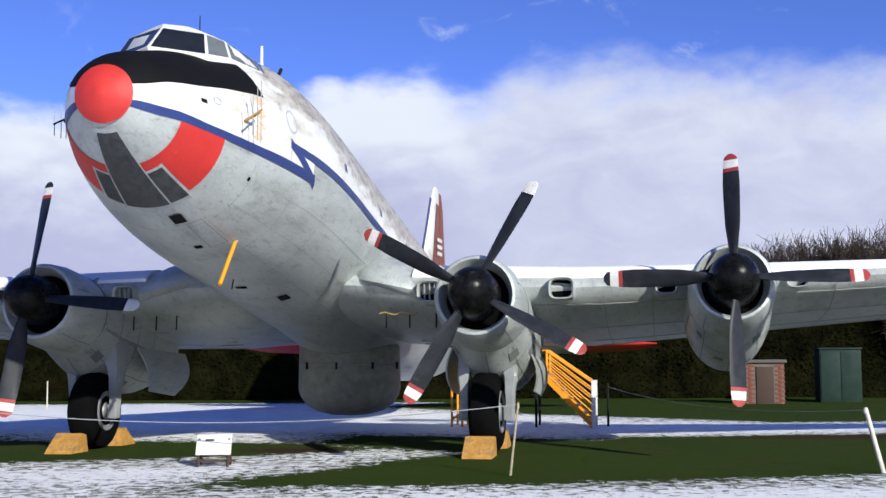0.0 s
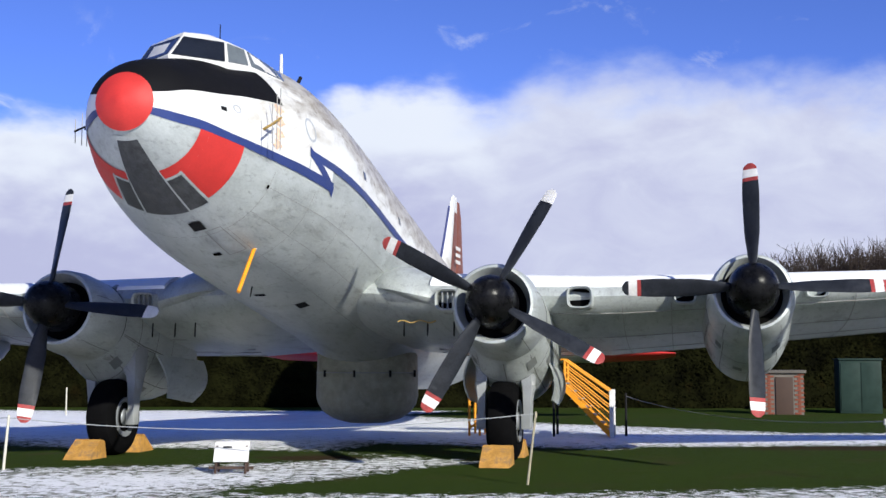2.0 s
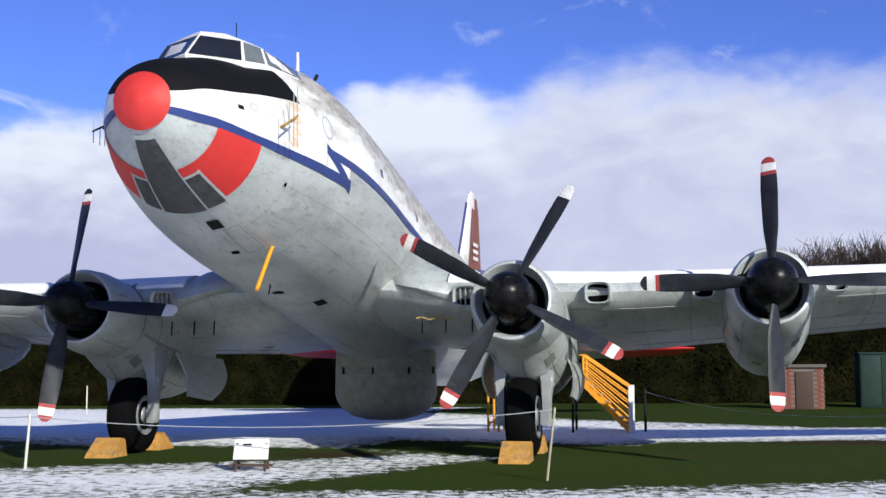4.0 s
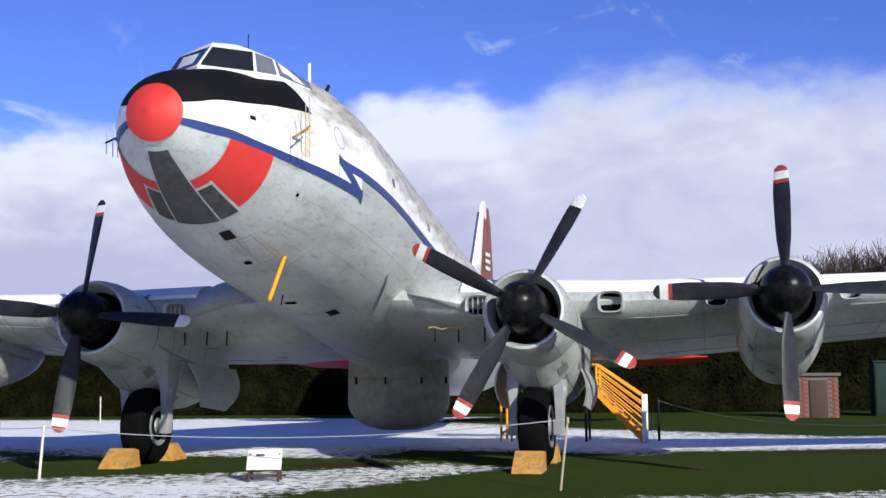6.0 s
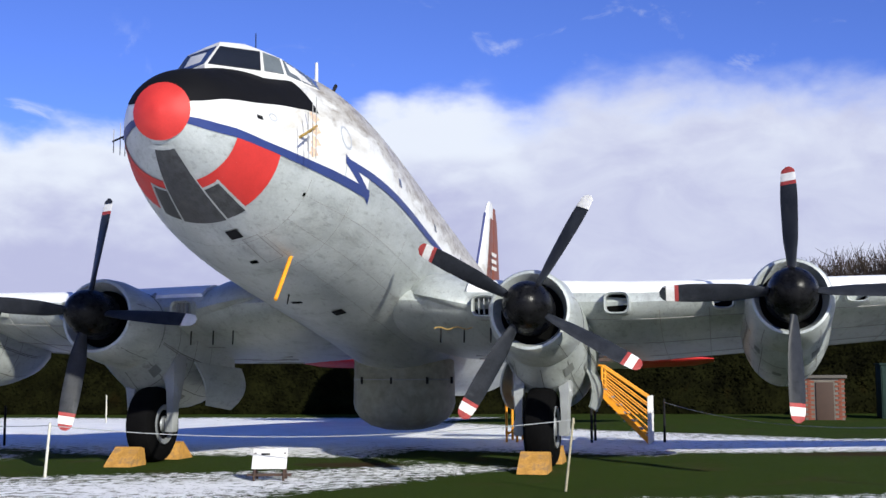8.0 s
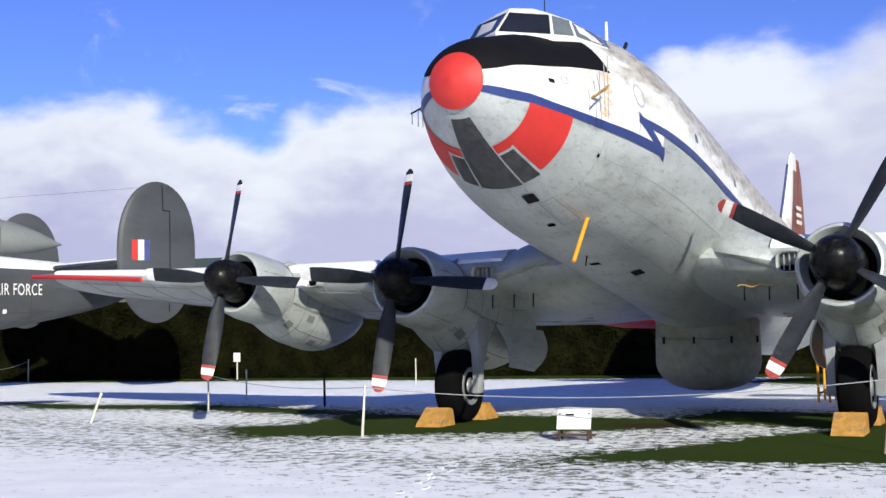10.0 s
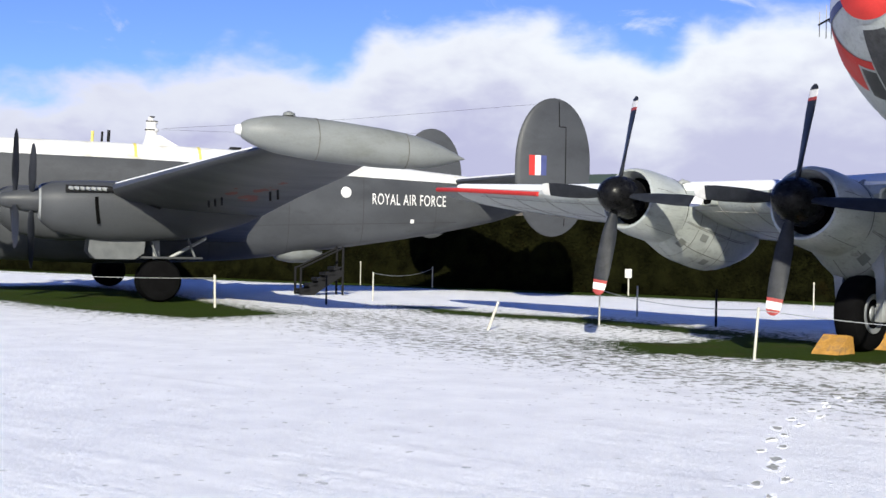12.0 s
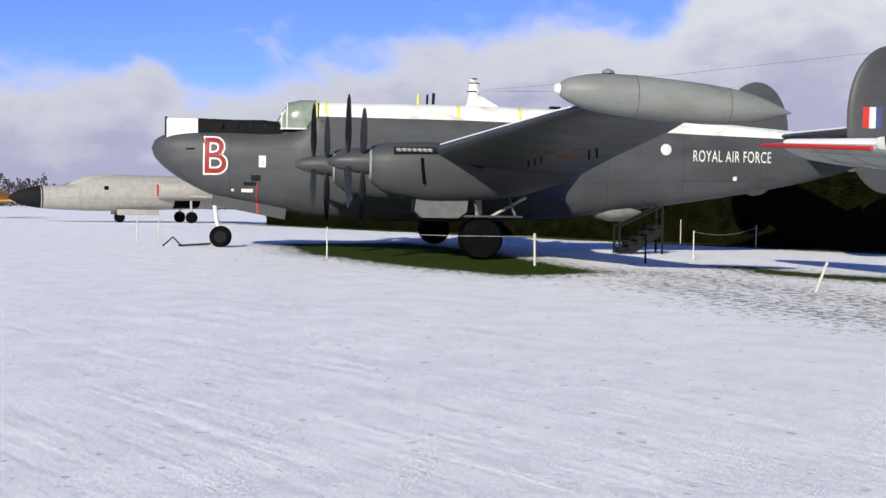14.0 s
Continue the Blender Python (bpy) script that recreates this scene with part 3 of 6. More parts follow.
    fin = part("fin", bm, M_white, root, "white tail fin with a rust-red stripe")
    bm = bmesh.new()
    loft(bm, [fin_ring(z, le, te, th) for z, le, te, th in [(2.5, 16.64, 18.3, 0.06), (4.5, 17.00, 18.2, 0.06), (6.0, 17.20, 17.9, 0.06), (6.5, 17.22, 17.6, 0.05)]])
    part("rudder", bm, M_brown, root, "rust-red rudder")
    bm = bmesh.new()
    rows = []
    for k in range(9):
        z = 3.2 + 2.9 * k / 8
        le, te = spline([2.3, 3.6, 5.2, 6.2], [12.6, 13.9, 15.2, 15.95], z), spline([2.3, 3.6, 5.2, 6.2], [16.6, 16.8, 17.1, 17.2], z)
        prof = airfoil(12, 0.10)[0:8]
        rows.append([Vector((h * (te - le) + 0.012, le + x * (te - le), z)) for x, h in prof])
    loft(bm, rows, cap=False, closed=False)
    part("fin_stripe", bm, M_brown, fin, "rust-red fin panel")
    # pale flash with letters worn to bars, and a blue edge up the front of the fin
    for z0 in (4.55, 4.75, 4.95):
        bm = bmesh.new()
        box(bm, 0.165, 16.1, z0, 0.185, 16.75, z0 + 0.10)
        part("worn_letters", bm, M_band_white, fin)
    bm = bmesh.new()
    tube(bm, [(0.0, 13.9 - 0.015, 3.6), (0.0, 15.2 - 0.015, 5.2), (0.0, 15.95 - 0.015, 6.2)], 0.035, 8)
    part("fin_edge", bm, M_flashblue, fin)
    # loose cord hanging under the port wing root
    bm = bmesh.new()
    tube(bm, [(1.85 + 0.055 * k, 1.62, 2.34 + 0.022 * math.sin(k * 1.1)) for k in range(13)], 0.012, 6)
    part("loose_cord", bm, M_corroded, root, "loose yellow-brown cord")
    # belly radome
    bm = bmesh.new()
    m = Matrix.Translation((0, 6.7, 0)) @ Matrix.Rotation(radians(90), 4, "X")
    prof = [(1.9, 1.06), (0.95, 1.08), (0.80, 1.04), (0.62, 0.92), (0.48, 0.70), (0.40, 0.40), (0.375, 0.02)]
    lathe(bm, prof, m, 40)
    part("belly_radome", bm, M_radome, root, "mottled fawn-grey belly radome")
    for q in range(0, 360, 40):
        bm = bmesh.new()
        mm = Matrix.Translation((0, 6.7, 0)) @ Matrix.Rotation(radians(q), 4, "Z")
        box(bm, -0.018, -1.105, 1.36, 0.018, -1.06, 1.50, mm, 0.004)
        part("radome_latch", bm, M_darkpost, root)
    bm = bmesh.new()
    lathe(bm, [(1.46, 1.072), (1.45, 1.082), (1.44, 1.076)], m, 40, closed_ends=False)
    part("radome_ring", bm, M_strut, root)
    # drain pipes and fittings under the wings
    for side in (1, -1):
        for b, a in ((1.9, 1.9), (2.3, 1.95), (2.75, 2.0)):
            bm = bmesh.new()
            tube(bm, [(side * b, a, 2.35), (side * b, a - 0.02, 2.10)], 0.014, 6)
            part("drain_pipe", bm, M_darkpost, root)
        bm = bmesh.new()
        for a0 in (5.0, 5.35, 5.7):
            box(bm, side * 1.9, a0, 1.72, side * 2.9, a0 + 0.03, 1.75, Matrix.Translation((0, 0, (5.9 - a0) * PITCH + 0.03)))
        part("flap_track", bm, M_strut, root)
    return root


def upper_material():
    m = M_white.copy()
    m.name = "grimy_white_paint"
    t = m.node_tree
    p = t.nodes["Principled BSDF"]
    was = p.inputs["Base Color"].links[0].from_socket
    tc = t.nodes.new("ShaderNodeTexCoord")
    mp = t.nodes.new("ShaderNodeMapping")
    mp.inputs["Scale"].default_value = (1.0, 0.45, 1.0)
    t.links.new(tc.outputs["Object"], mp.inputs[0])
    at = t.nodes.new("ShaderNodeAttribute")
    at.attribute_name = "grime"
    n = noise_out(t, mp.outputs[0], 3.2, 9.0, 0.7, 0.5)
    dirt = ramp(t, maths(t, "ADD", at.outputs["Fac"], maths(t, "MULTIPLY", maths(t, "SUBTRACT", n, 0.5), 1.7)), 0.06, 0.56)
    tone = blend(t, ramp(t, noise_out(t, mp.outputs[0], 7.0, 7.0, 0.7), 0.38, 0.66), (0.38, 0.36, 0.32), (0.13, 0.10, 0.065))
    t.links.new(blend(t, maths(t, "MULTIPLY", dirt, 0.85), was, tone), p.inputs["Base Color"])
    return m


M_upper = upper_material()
M_crest = material("faded_crest_grey", (0.34, 0.36, 0.39), 0.6, vary=0.2, scale=9)
M_corroded = material("corroded_yellow_brass", (0.30, 0.20, 0.06), 0.7, vary=0.35, scale=18)
M_peel = material("salmon_primer", (0.60, 0.42, 0.30), 0.7, vary=0.25, scale=14)
M_grime = material("oily_dark_joint", (0.10, 0.097, 0.085), 0.7, vary=0.4, scale=5)
M_joint = material("grimy_skin_joint", (0.27, 0.265, 0.25), 0.7)
M_sidepane = material("hazy_side_pane", (0.11, 0.125, 0.13), 0.15, vary=0.2, bump=0.0, coat=0.5)
M_radome = material("mottled_radome_plastic", (0.27, 0.27, 0.215), 0.55, vary=0.2, scale=6, fine=60, stain=(0.17, 0.16, 0.115), stain_at=(0.48, 0.72), stain_scale=2.4)


def intake(wing, b, le, z, w, h):
    n = 28
    def ring(s, y, k=1.0):
        out = []
        for i in range(n):
            q = 2 * math.pi * i / n
            cx, cz = math.cos(q), math.sin(q)
            e = 0.55
            out.append(Vector((b + s * w / 2 * k * math.copysign(abs(cx) ** e, cx), y, z + s * h / 2 * math.copysign(abs(cz) ** e, cz))))
        return out
    bm = bmesh.new()
    loft(bm, [ring(1.34, le + 0.35), ring(1.28, le + 0.02), ring(1.16, le - 0.09), ring(1.0, le - 0.06), ring(0.98, le + 0.30)], cap=False)
    frame_ob = part("intake", bm, M_silver, wing, "silver lipped air intake")
    # near-black plug closes the duct; its colour stands for the shade inside
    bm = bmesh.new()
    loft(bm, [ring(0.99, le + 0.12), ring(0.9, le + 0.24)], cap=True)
    part("duct_shade_plug", bm, M_dark, frame_ob)
    bm = bmesh.new()
    for k in (-0.25, 0.0, 0.25) if abs(b) < 3 else ():
        box(bm, b + k * w - 0.008, le - 0.02, z - h * 0.46, b + k * w + 0.008, le + 0.06, z + h * 0.46)
    if abs(b) < 3:
        part("vane", bm, M_strut, frame_ob)


def tilt_at(b, a, z):
    """Local axes of a part that sits with the aircraft's nose-up attitude."""
    return Matrix.Translation((b, a, z)) @ Matrix.Rotation(-math.atan(PITCH), 4, "X")


def nacelle(root, b, a, z, inner):
    m = tilt_at(b, a, z)
    n = 40
    bm = bmesh.new()
    g = 0.93 if inner else 0.885
    prof = [(0.62, 0.53 * g), (0.42, 0.58 * g), (0.33, 0.630 * g), (0.34, 0.675 * g), (0.42, 0.715 * g), (0.75, 0.765 * g), (1.15, 0.775 * g), (1.45, 0.765 * g)]
    lathe(bm, prof, m, n, closed_ends=False)
    cowl = part("cowl", bm, M_silver, root, "silver engine cowl with a worn lip")
    # near-black plug paints in the shade behind the spinner
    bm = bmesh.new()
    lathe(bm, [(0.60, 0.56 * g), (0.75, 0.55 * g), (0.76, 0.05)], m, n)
    part("cowl_shade_plug", bm, M_dark, cowl)
    # gill ring and joint lines
    bm = bmesh.new()
    lathe(bm, [(1.445, 0.764 * g), (1.46, 0.772 * g), (1.475, 0.764 * g)], m, n, closed_ends=False)
    part("cowl_joint", bm, M_dark, cowl)
    # body behind the cowl
    end = 6.2 if inner else 5.2
    deep = 1.28 if inner else 1.10
    rings = []
    for k in range(19):
        u = k / 18
        s = 1.42 + (end - 1.42) * u
        top = 0.765 * g - 0.35 * u
        low = spline([0, 0.2, 0.45, 0.75, 1.0], [0.765 * g, deep * 0.82, deep * 0.86, deep * 0.55, 0.05], u)
        wide = spline([0, 0.3, 0.7, 1.0], [0.765 * g, 0.80 * g + 0.03, 0.62, 0.06], u)
        lift = 0.02 * u
        ring = []
        for i in range(n):
            q = 2 * math.pi * i / n
            c, sn = math.cos(q), math.sin(q)
            ring.append(m @ Vector((wide * c, s, (top if sn > 0 else low) * sn + lift)))
        rings.append(ring)
    bm = bmesh.new()
    loft(bm, rings)
    body = part("nacelle_body", bm, M_silver, root)
    # panel rings, a long seam and small access doors on the body
    def skin(u, q, out=0.006):
        s, up = 1.42 + (end - 1.42) * u, math.sin(radians(q)) > 0
        low = spline([0, 0.2, 0.45, 0.75, 1.0], [0.765 * g, deep * 0.82, deep * 0.86, deep * 0.55, 0.05], u)
        wide = spline([0, 0.3, 0.7, 1.0], [0.765 * g, 0.80 * g + 0.03, 0.62, 0.06], u)
        return m @ Vector(((wide + out) * math.cos(radians(q)), s, ((0.765 * g - 0.35 * u if up else low) + out) * math.sin(radians(q)) + 0.02 * u))
    for u0 in (0.13, 0.27, 0.42):
        bm = bmesh.new()
        loft(bm, [[skin(u0 + du, q) for q in range(0, 361, 9)] for du in (0.0, 0.0028)], cap=False, closed=False)
        part("panel_joint", bm, M_grime, body)
    for q in (-18, -52, -90, -128, -162, 200, 340):
        bm = bmesh.new()
        loft(bm, [[skin(0.02 + 0.6 * k / 12, q + d) for d in (0.0, 0.8)] for k in range(13)], cap=False, closed=False)
        part("panel_joint", bm, M_grime, body)
    for u0, q0, du, dq in ((0.05, -60, 0.05, 14), (0.17, -34, 0.06, 10), (0.19, -110, 0.05, 12), (0.31, -70, 0.06, 12), (0.30, -150, 0.05, 9), (0.06, -140, 0.04, 10)):
        bm = bmesh.new()
        loft(bm, [[skin(u0 + du * i / 4, q0 + dq * k / 4, 0.009) for k in range(5)] for i in range(5)], cap=False, closed=False)
        part("access_door", bm, M_lightgrey, body)
    # exhaust stub and small scoop
    bm = bmesh.new()
    tube(bm, [skin(0.03, 62, -0.05), skin(0.05, 62, 0.05), skin(0.12, 62, 0.07)], 0.05, 10)
    part("cooling_scoop", bm, M_strut, body)
    for q in (20, 75, 130, 185, 230, 310):
        bm = bmesh.new()
        loft(bm, [[m @ Vector(((r + 0.004) * math.cos(radians(q + d)), s, (r + 0.004) * math.sin(radians(q + d)))) for d in (-0.35, 0.35)] for s, r in ((0.46, 0.725 * g), (0.75, 0.767 * g), (1.15, 0.777 * g), (1.44, 0.768 * g))], cap=False, closed=False)
        part("cowl_seam", bm, M_grime, cowl)


def propeller(root, b, a, z, turn):
    m = tilt_at(b, a, z)
    bm = bmesh.new()
    lathe(bm, [(-0.42, 0.02), (-0.40, 0.13), (-0.33, 0.23), (-0.20, 0.32), (0.0, 0.385), (0.25, 0.40), (0.42, 0.40), (0.43, 0.02)], m, 36)
    spinner = part("spinner", bm, M_gloss_black, root, "worn black spinner")
    for k in range(4):
        mm = m @ Matrix.Rotation(radians(turn + 90 * k), 4, "Y")
        pale = (0 < b < 5 and k == 0) or (b < 0 and k in (1, 3))
        bl = None
        for nm, r0, r1, mt, n in (("blade", 0.30, 1.69, M_blade, 14), ("red_band", 1.69, 1.75, M_blade if pale else M_band_red, 2), ("white_band", 1.75, 1.88, M_band_white, 4), ("blade_tip", 1.88, 1.98, M_band_white if pale else M_blade if (b < 0 and k == 0) or (b > 5 and k == 3) else M_band_red, 6)):
            bm = blade_mesh(r0, r1, 1.98, -1, n)
            bmesh.ops.transform(bm, matrix=mm, verts=bm.verts)
            ob = part(nm, bm, mt, bl or root, "dark grey blade with white and red tip" if bl is None else "")
            bl = bl or ob


def main_gear(root, b):
    # tyre and hub
    ay, r = 2.0, 0.68
    m = Matrix.Translation((b, ay, r)) @ Matrix.Rotation(radians(90), 4, "Z")
    bm = bmesh.new()
    lathe(bm, [(-0.22, 0.34), (-0.25, 0.45), (-0.245, 0.55), (-0.19, 0.64), (-0.08, 0.68), (0.08, 0.68), (0.19, 0.64), (0.245, 0.55), (0.25, 0.45), (0.22, 0.34)], m, 40)
    wheel = part("tyre", bm, M_tyre, root, "black main-wheel tyre")
    for s in (1, -1):
        bm = bmesh.new()
        lathe(bm, [(s * 0.20, 0.36), (s * 0.25, 0.35), (s * 0.23, 0.27), (s * 0.16, 0.20), (s * 0.24, 0.14), (s * 0.26, 0.02)], m, 28)
        part("hub", bm, M_hub, wheel)
        bm = bmesh.new()
        sect = [(-0.07, -0.12), (0.05, -0.13), (0.08, -0.05), (0.08, 0.08), (0.04, 0.13), (-0.07, 0.12)]
        loft(bm, [[Vector((b + s * (x0 + px * k), ay + y0 + py * k, zz)) for px, py in sect] for x0, y0, zz, k in ((0.39, 0.0, r - 0.10, 0.8), (0.39, 0.0, r + 0.35, 1.0), (0.40, 0.03, 1.25, 1.25), (0.36, 0.12, 1.62, 1.8), (0.32, 0.2, 1.95, 2.0))])
        box(bm, b + s * 0.38 - 0.10, ay - 0.10, r - 0.14, b + s * 0.38 + 0.07, ay + 0.10, r + 0.12, bevel=0.03)
        part("leg", bm, M_strut, root)
        # doors
        bm = bmesh.new()
        rings = []
        for k in range(7):
            u = k / 6
            y0, y1 = 2.35 + 0.10 * u + 0.25 * u * u, 4.55 - 0.15 * u - 0.55 * u * u * u
            x = b + s * (0.62 + 0.16 * math.sin(u * 2.6))
            zz = 1.80 - 0.80 * u
            rings.append([Vector((x, y0, zz)), Vector((x, y1, zz - 0.12)), Vector((x + s * 0.03, y1, zz - 0.12)), Vector((x + s * 0.03, y0, zz))])
        loft(bm, rings)
        part("gear_door", bm, M_silver, root)
    bm = bmesh.new()
    pts = [(b - 0.42, ay, 1.20)] + [(b - 0.42 * math.cos(q), ay - 0.02, 1.28 + 0.32 * math.sin(q)) for q in [math.pi * k / 10 for k in range(11)]] + [(b + 0.42, ay, 1.20)]
    tube(bm, pts, 0.10, 10)
    part("arch_fork", bm, M_strut, root)
    bm = bmesh.new()
    tube(bm, [(b, ay + 1.6, 1.5), (b, ay + 0.35, 0.95)], 0.05, 8)
    part("drag_strut", bm, M_strut, root)


transport = build_transport()


# ---- the patrol aircraft: x towards the viewer's side, y aft from the nose, z up ----
PATROL = Matrix.Translation((-39.2, 18.74, 0)) @ Matrix.Rotation(radians(56.6 - 90), 4, "Z")
SH_A = [0.35, 0.45, 0.8, 1.5, 2.6, 5.3, 6.2, 10.0, 14.0, 18.0, 22.0, 25.0, 26.4]
SH_W = [0.05, 0.25, 0.48, 0.72, 0.90, 1.0, 1.05, 1.05, 1.02, 0.95, 0.78, 0.50, 0.20]
SH_TOP = [3.47, 3.72, 3.92, 4.05, 4.12, 4.22, 5.18, 5.19, 5.14, 4.95, 4.66, 4.42, 4.25]
SH_BOT = [3.42, 3.15, 2.78, 2.30, 1.80, 1.30, 1.12, 1.02, 1.15, 1.62, 2.25, 2.90, 3.40]


def sh(a, phi, out=0.0):
    w, top, bot = spline(SH_A, SH_W, a), spline(SH_A, SH_TOP, a), spline(SH_A, SH_BOT, a)
    c, s = math.cos(radians(phi)), math.sin(radians(phi))
    e = 0.72
    zm, h = (top + bot) / 2, (top - bot) / 2
    return Vector(((w + out) * math.copysign(abs(s) ** e, s), a, zm + (h + out) * math.copysign(abs(c) ** e, c)))


def sh_side(a, z, out=0.008, side=1):
    """The skin's point at height z on one side."""
    lo, hi = 0.0, 180.0
    for _ in range(30):
        mid = (lo + hi) / 2
        if sh(a, mid).z > z:
            lo = mid
        else:
            hi = mid
    p = sh(a, (lo + hi) / 2, out)
    return Vector((side * p.x, p.y, p.z))


FIN_A, FIN_B = 24.4, 5.9


M_wheeldoor = material("mid_grey_door_paint", (0.10, 0.105, 0.108), 0.5, vary=0.2, scale=3, stain=(0.06, 0.06, 0.058))
M_seam = material("dark_grey_seam", (0.030, 0.031, 0.033), 0.6)
M_primer = material("rusty_primer_patch", (0.16, 0.06, 0.045), 0.7, vary=0.3, scale=9)
M_yellowband = material("pale_yellow_band_paint", (0.62, 0.52, 0.12), 0.5)
M_canopy = material("hazy_green_canopy_glass", (0.17, 0.20, 0.16), 0.2, vary=0.2, bump=0.0, coat=0.5)
M_letterred = material("bright_red_line_paint", (0.42, 0.025, 0.03), 0.5)


def glyph_mesh(text, offset):
    cu = bpy.data.curves.new("letters", "FONT")
    cu.body, cu.offset, cu.resolution_u, cu.space_character = text, offset, 6, 1.1
    tmp = bpy.data.objects.new("letters", cu)
    scene.collection.objects.link(tmp)
    me = bpy.data.meshes.new_from_object(tmp.evaluated_get(bpy.context.evaluated_depsgraph_get()))
    bpy.data.objects.remove(tmp)
    return me


def lettering(text, a0, z0, height, width, mat, parent, name, grow=0.0, out=0.012):
    """Painted letters that lie on the viewer's side of the fuselage; grow thickens the strokes."""
    core = [v.co for v in glyph_mesh(text, 0.0).vertices]
    x0, x1 = min(c.x for c in core), max(c.x for c in core)
    y0, y1 = min(c.y for c in core), max(c.y for c in core)
    bm = bmesh.new()
    bm.from_mesh(glyph_mesh(text, grow))
    bmesh.ops.triangulate(bm, faces=bm.faces)
    if len(text) == 1:
        for _ in range(2):
            bmesh.ops.subdivide_edges(bm, edges=bm.edges, cuts=1, use_grid_fill=True)
    for v in bm.verts:
        v.co = sh_side(a0 + (v.co.x - x0) / (x1 - x0) * width, z0 + (v.co.y - y0) / (y1 - y0) * height, out)
    part(name, bm, mat, parent, smooth=False)


def build_patrol():
    root = thing("patrol_aircraft", PATROL, "dark sea-grey four-engined maritime patrol aircraft with snow on its back", "aircraft")
    st = [0.35 + (26.4 - 0.35) * (i / 80) ** 1.25 for i in range(81)]
    bm = bmesh.new()
    loft(bm, [[sh(a, p * 5) for p in range(72)] for a in st])
    fuselage = part("fuselage", bm, M_seagrey, root)
    def phi_at(a, z):
        lo, hi = 0.0, 180.0
        for _ in range(24):
            mid = (lo + hi) / 2
            lo, hi = (mid, hi) if sh(a, mid).z > z else (lo, mid)
        return lo
    bm = bmesh.new()
    rows = [6.15 + 0.35 * k for k in range(53)]
    def white_edge(a):
        return spline([6.0, 11.0, 15.0, 19.0, 25.0], [4.62, 4.60, 4.50, 4.32, 4.18], a)
    loft(bm, [[sh(a, -phi_at(a, white_edge(a)) * (1 - 2 * k / 24), 0.012) for k in range(25)] for a in rows], cap=False, closed=False)
    part("white_roof", bm, M_white, fuselage, "white top with settled snow")
    for a in (6.35, 11.0, 13.2):
        bm = bmesh.new()
        loft(bm, [[sh(q, -phi_at(q, 4.66) * (1 - 2 * k / 16), 0.02) for k in range(17)] for q in (a, a + 0.10)], cap=False, closed=False)
        part("yellow_band", bm, M_yellowband, fuselage, "yellow band round the roof")
    # canopy with white frames
    sec = [(4.62, 0.42, 4.18, 4.40), (4.86, 0.66, 4.16, 4.80), (5.05, 0.76, 4.16, 5.12), (5.5, 0.80, 4.16, 5.23), (6.08, 0.82, 4.18, 5.23)]
    def arch(a, w, z0, z1, out=0.0):
        return [Vector(((w + out) * math.copysign(abs(math.sin(radians(q))) ** 0.55, q), a, z0 + (z1 - z0 + out) * max(0, math.cos(radians(q))) ** 0.55)) for q in range(-90, 91, 9)]
    bm = bmesh.new()
    loft(bm, [arch(*q) for q in sec], cap=False, closed=False)
    canopy = part("canopy", bm, M_canopy, fuselage, "grey-green glazed cockpit canopy")
    for k in (1, 2, 4):
        bm = bmesh.new()
        pts = arch(*sec[k], out=0.012)
        tube(bm, pts, 0.028, 6)
        part("canopy_frame", bm, M_yellowband if k == 4 else M_band_white, canopy)
    for s2 in (1, -1):
        bm = bmesh.new()
        tube(bm, [(s2 * (w + 0.02), a, z0 + 0.03) for a, w, z0, z1 in sec], 0.03, 6)
        part("canopy_sill", bm, M_band_white, canopy)
        bm = bmesh.new()
        tube(bm, [(s2 * 0.58, 4.80, 4.45), (s2 * 0.60, 4.98, 4.86)], 0.03, 6)
        part("canopy_pillar", bm, M_band_white, canopy)
    # black glazed nose position with a white box ahead of it
    bm = bmesh.new()
    loft(bm, [[Vector((w * c, a, z0 + (z1 - z0) * h)) for c, h in ((-1, 0), (-1, 0.7), (-0.8, 1.0), (0.8, 1.0), (1, 0.7), (1, 0))] for a, w, z0, z1 in [(1.98, 0.50, 3.8, 4.50), (3.2, 0.60, 3.8, 4.47), (4.2, 0.66, 3.9, 4.48), (4.86, 0.66, 3.9, 4.42)]])
    nose_glazing = part("nose_glazing", bm, M_black, fuselage, "black glazed nose gunner's station")
    for k in range(4):
        bm = bmesh.new()
        box(bm, -0.67, 2.75 + 0.5 * k, 4.18, 0.67, 2.85 + 0.5 * k, 4.34, bevel=0.01)
        part("glazing_mount", bm, M_darkpost, nose_glazing)
    bm = bmesh.new()
    loft(bm, [[Vector((x, a, z)) for x, z in ((-w, 3.78), (-w, 4.48), (w, 4.48), (w, 3.78))] for a, w in [(0.90, 0.40), (1.40, 0.45), (1.975, 0.48)]])
    part("nose_box", bm, M_band_white, fuselage, "white panelled nose box", smooth=False)
    bm = bmesh.new()
    box(bm, -0.42, 0.84, 3.85, 0.42, 0.89, 4.54, bevel=0.01)
    part("nose_frame", bm, M_darkpost, fuselage)
    bm = bmesh.new()
    loft(bm, [[sh(a, -phi_at(a, 3.98 + (a - 0.9) * 0.045) * (1 - 2 * k / 16), 0.012) for k in range(17)] for a in [0.95 + 0.2 * k for k in range(20)]], cap=False, closed=False)
    part("nose_top_panel", bm, M_black, fuselage)
    # masts, aerials and wires on the roof
    for a, r, h, mt in ((9.66, 0.05, 5.56, M_yellowband), (9.98, 0.04, 5.56, M_darkpost), (10.2, 0.055, 5.62, M_darkpost)):
        bm = bmesh.new()
        tube(bm, [(0, a, 5.1), (0, a + 0.02, h)], r, 10)
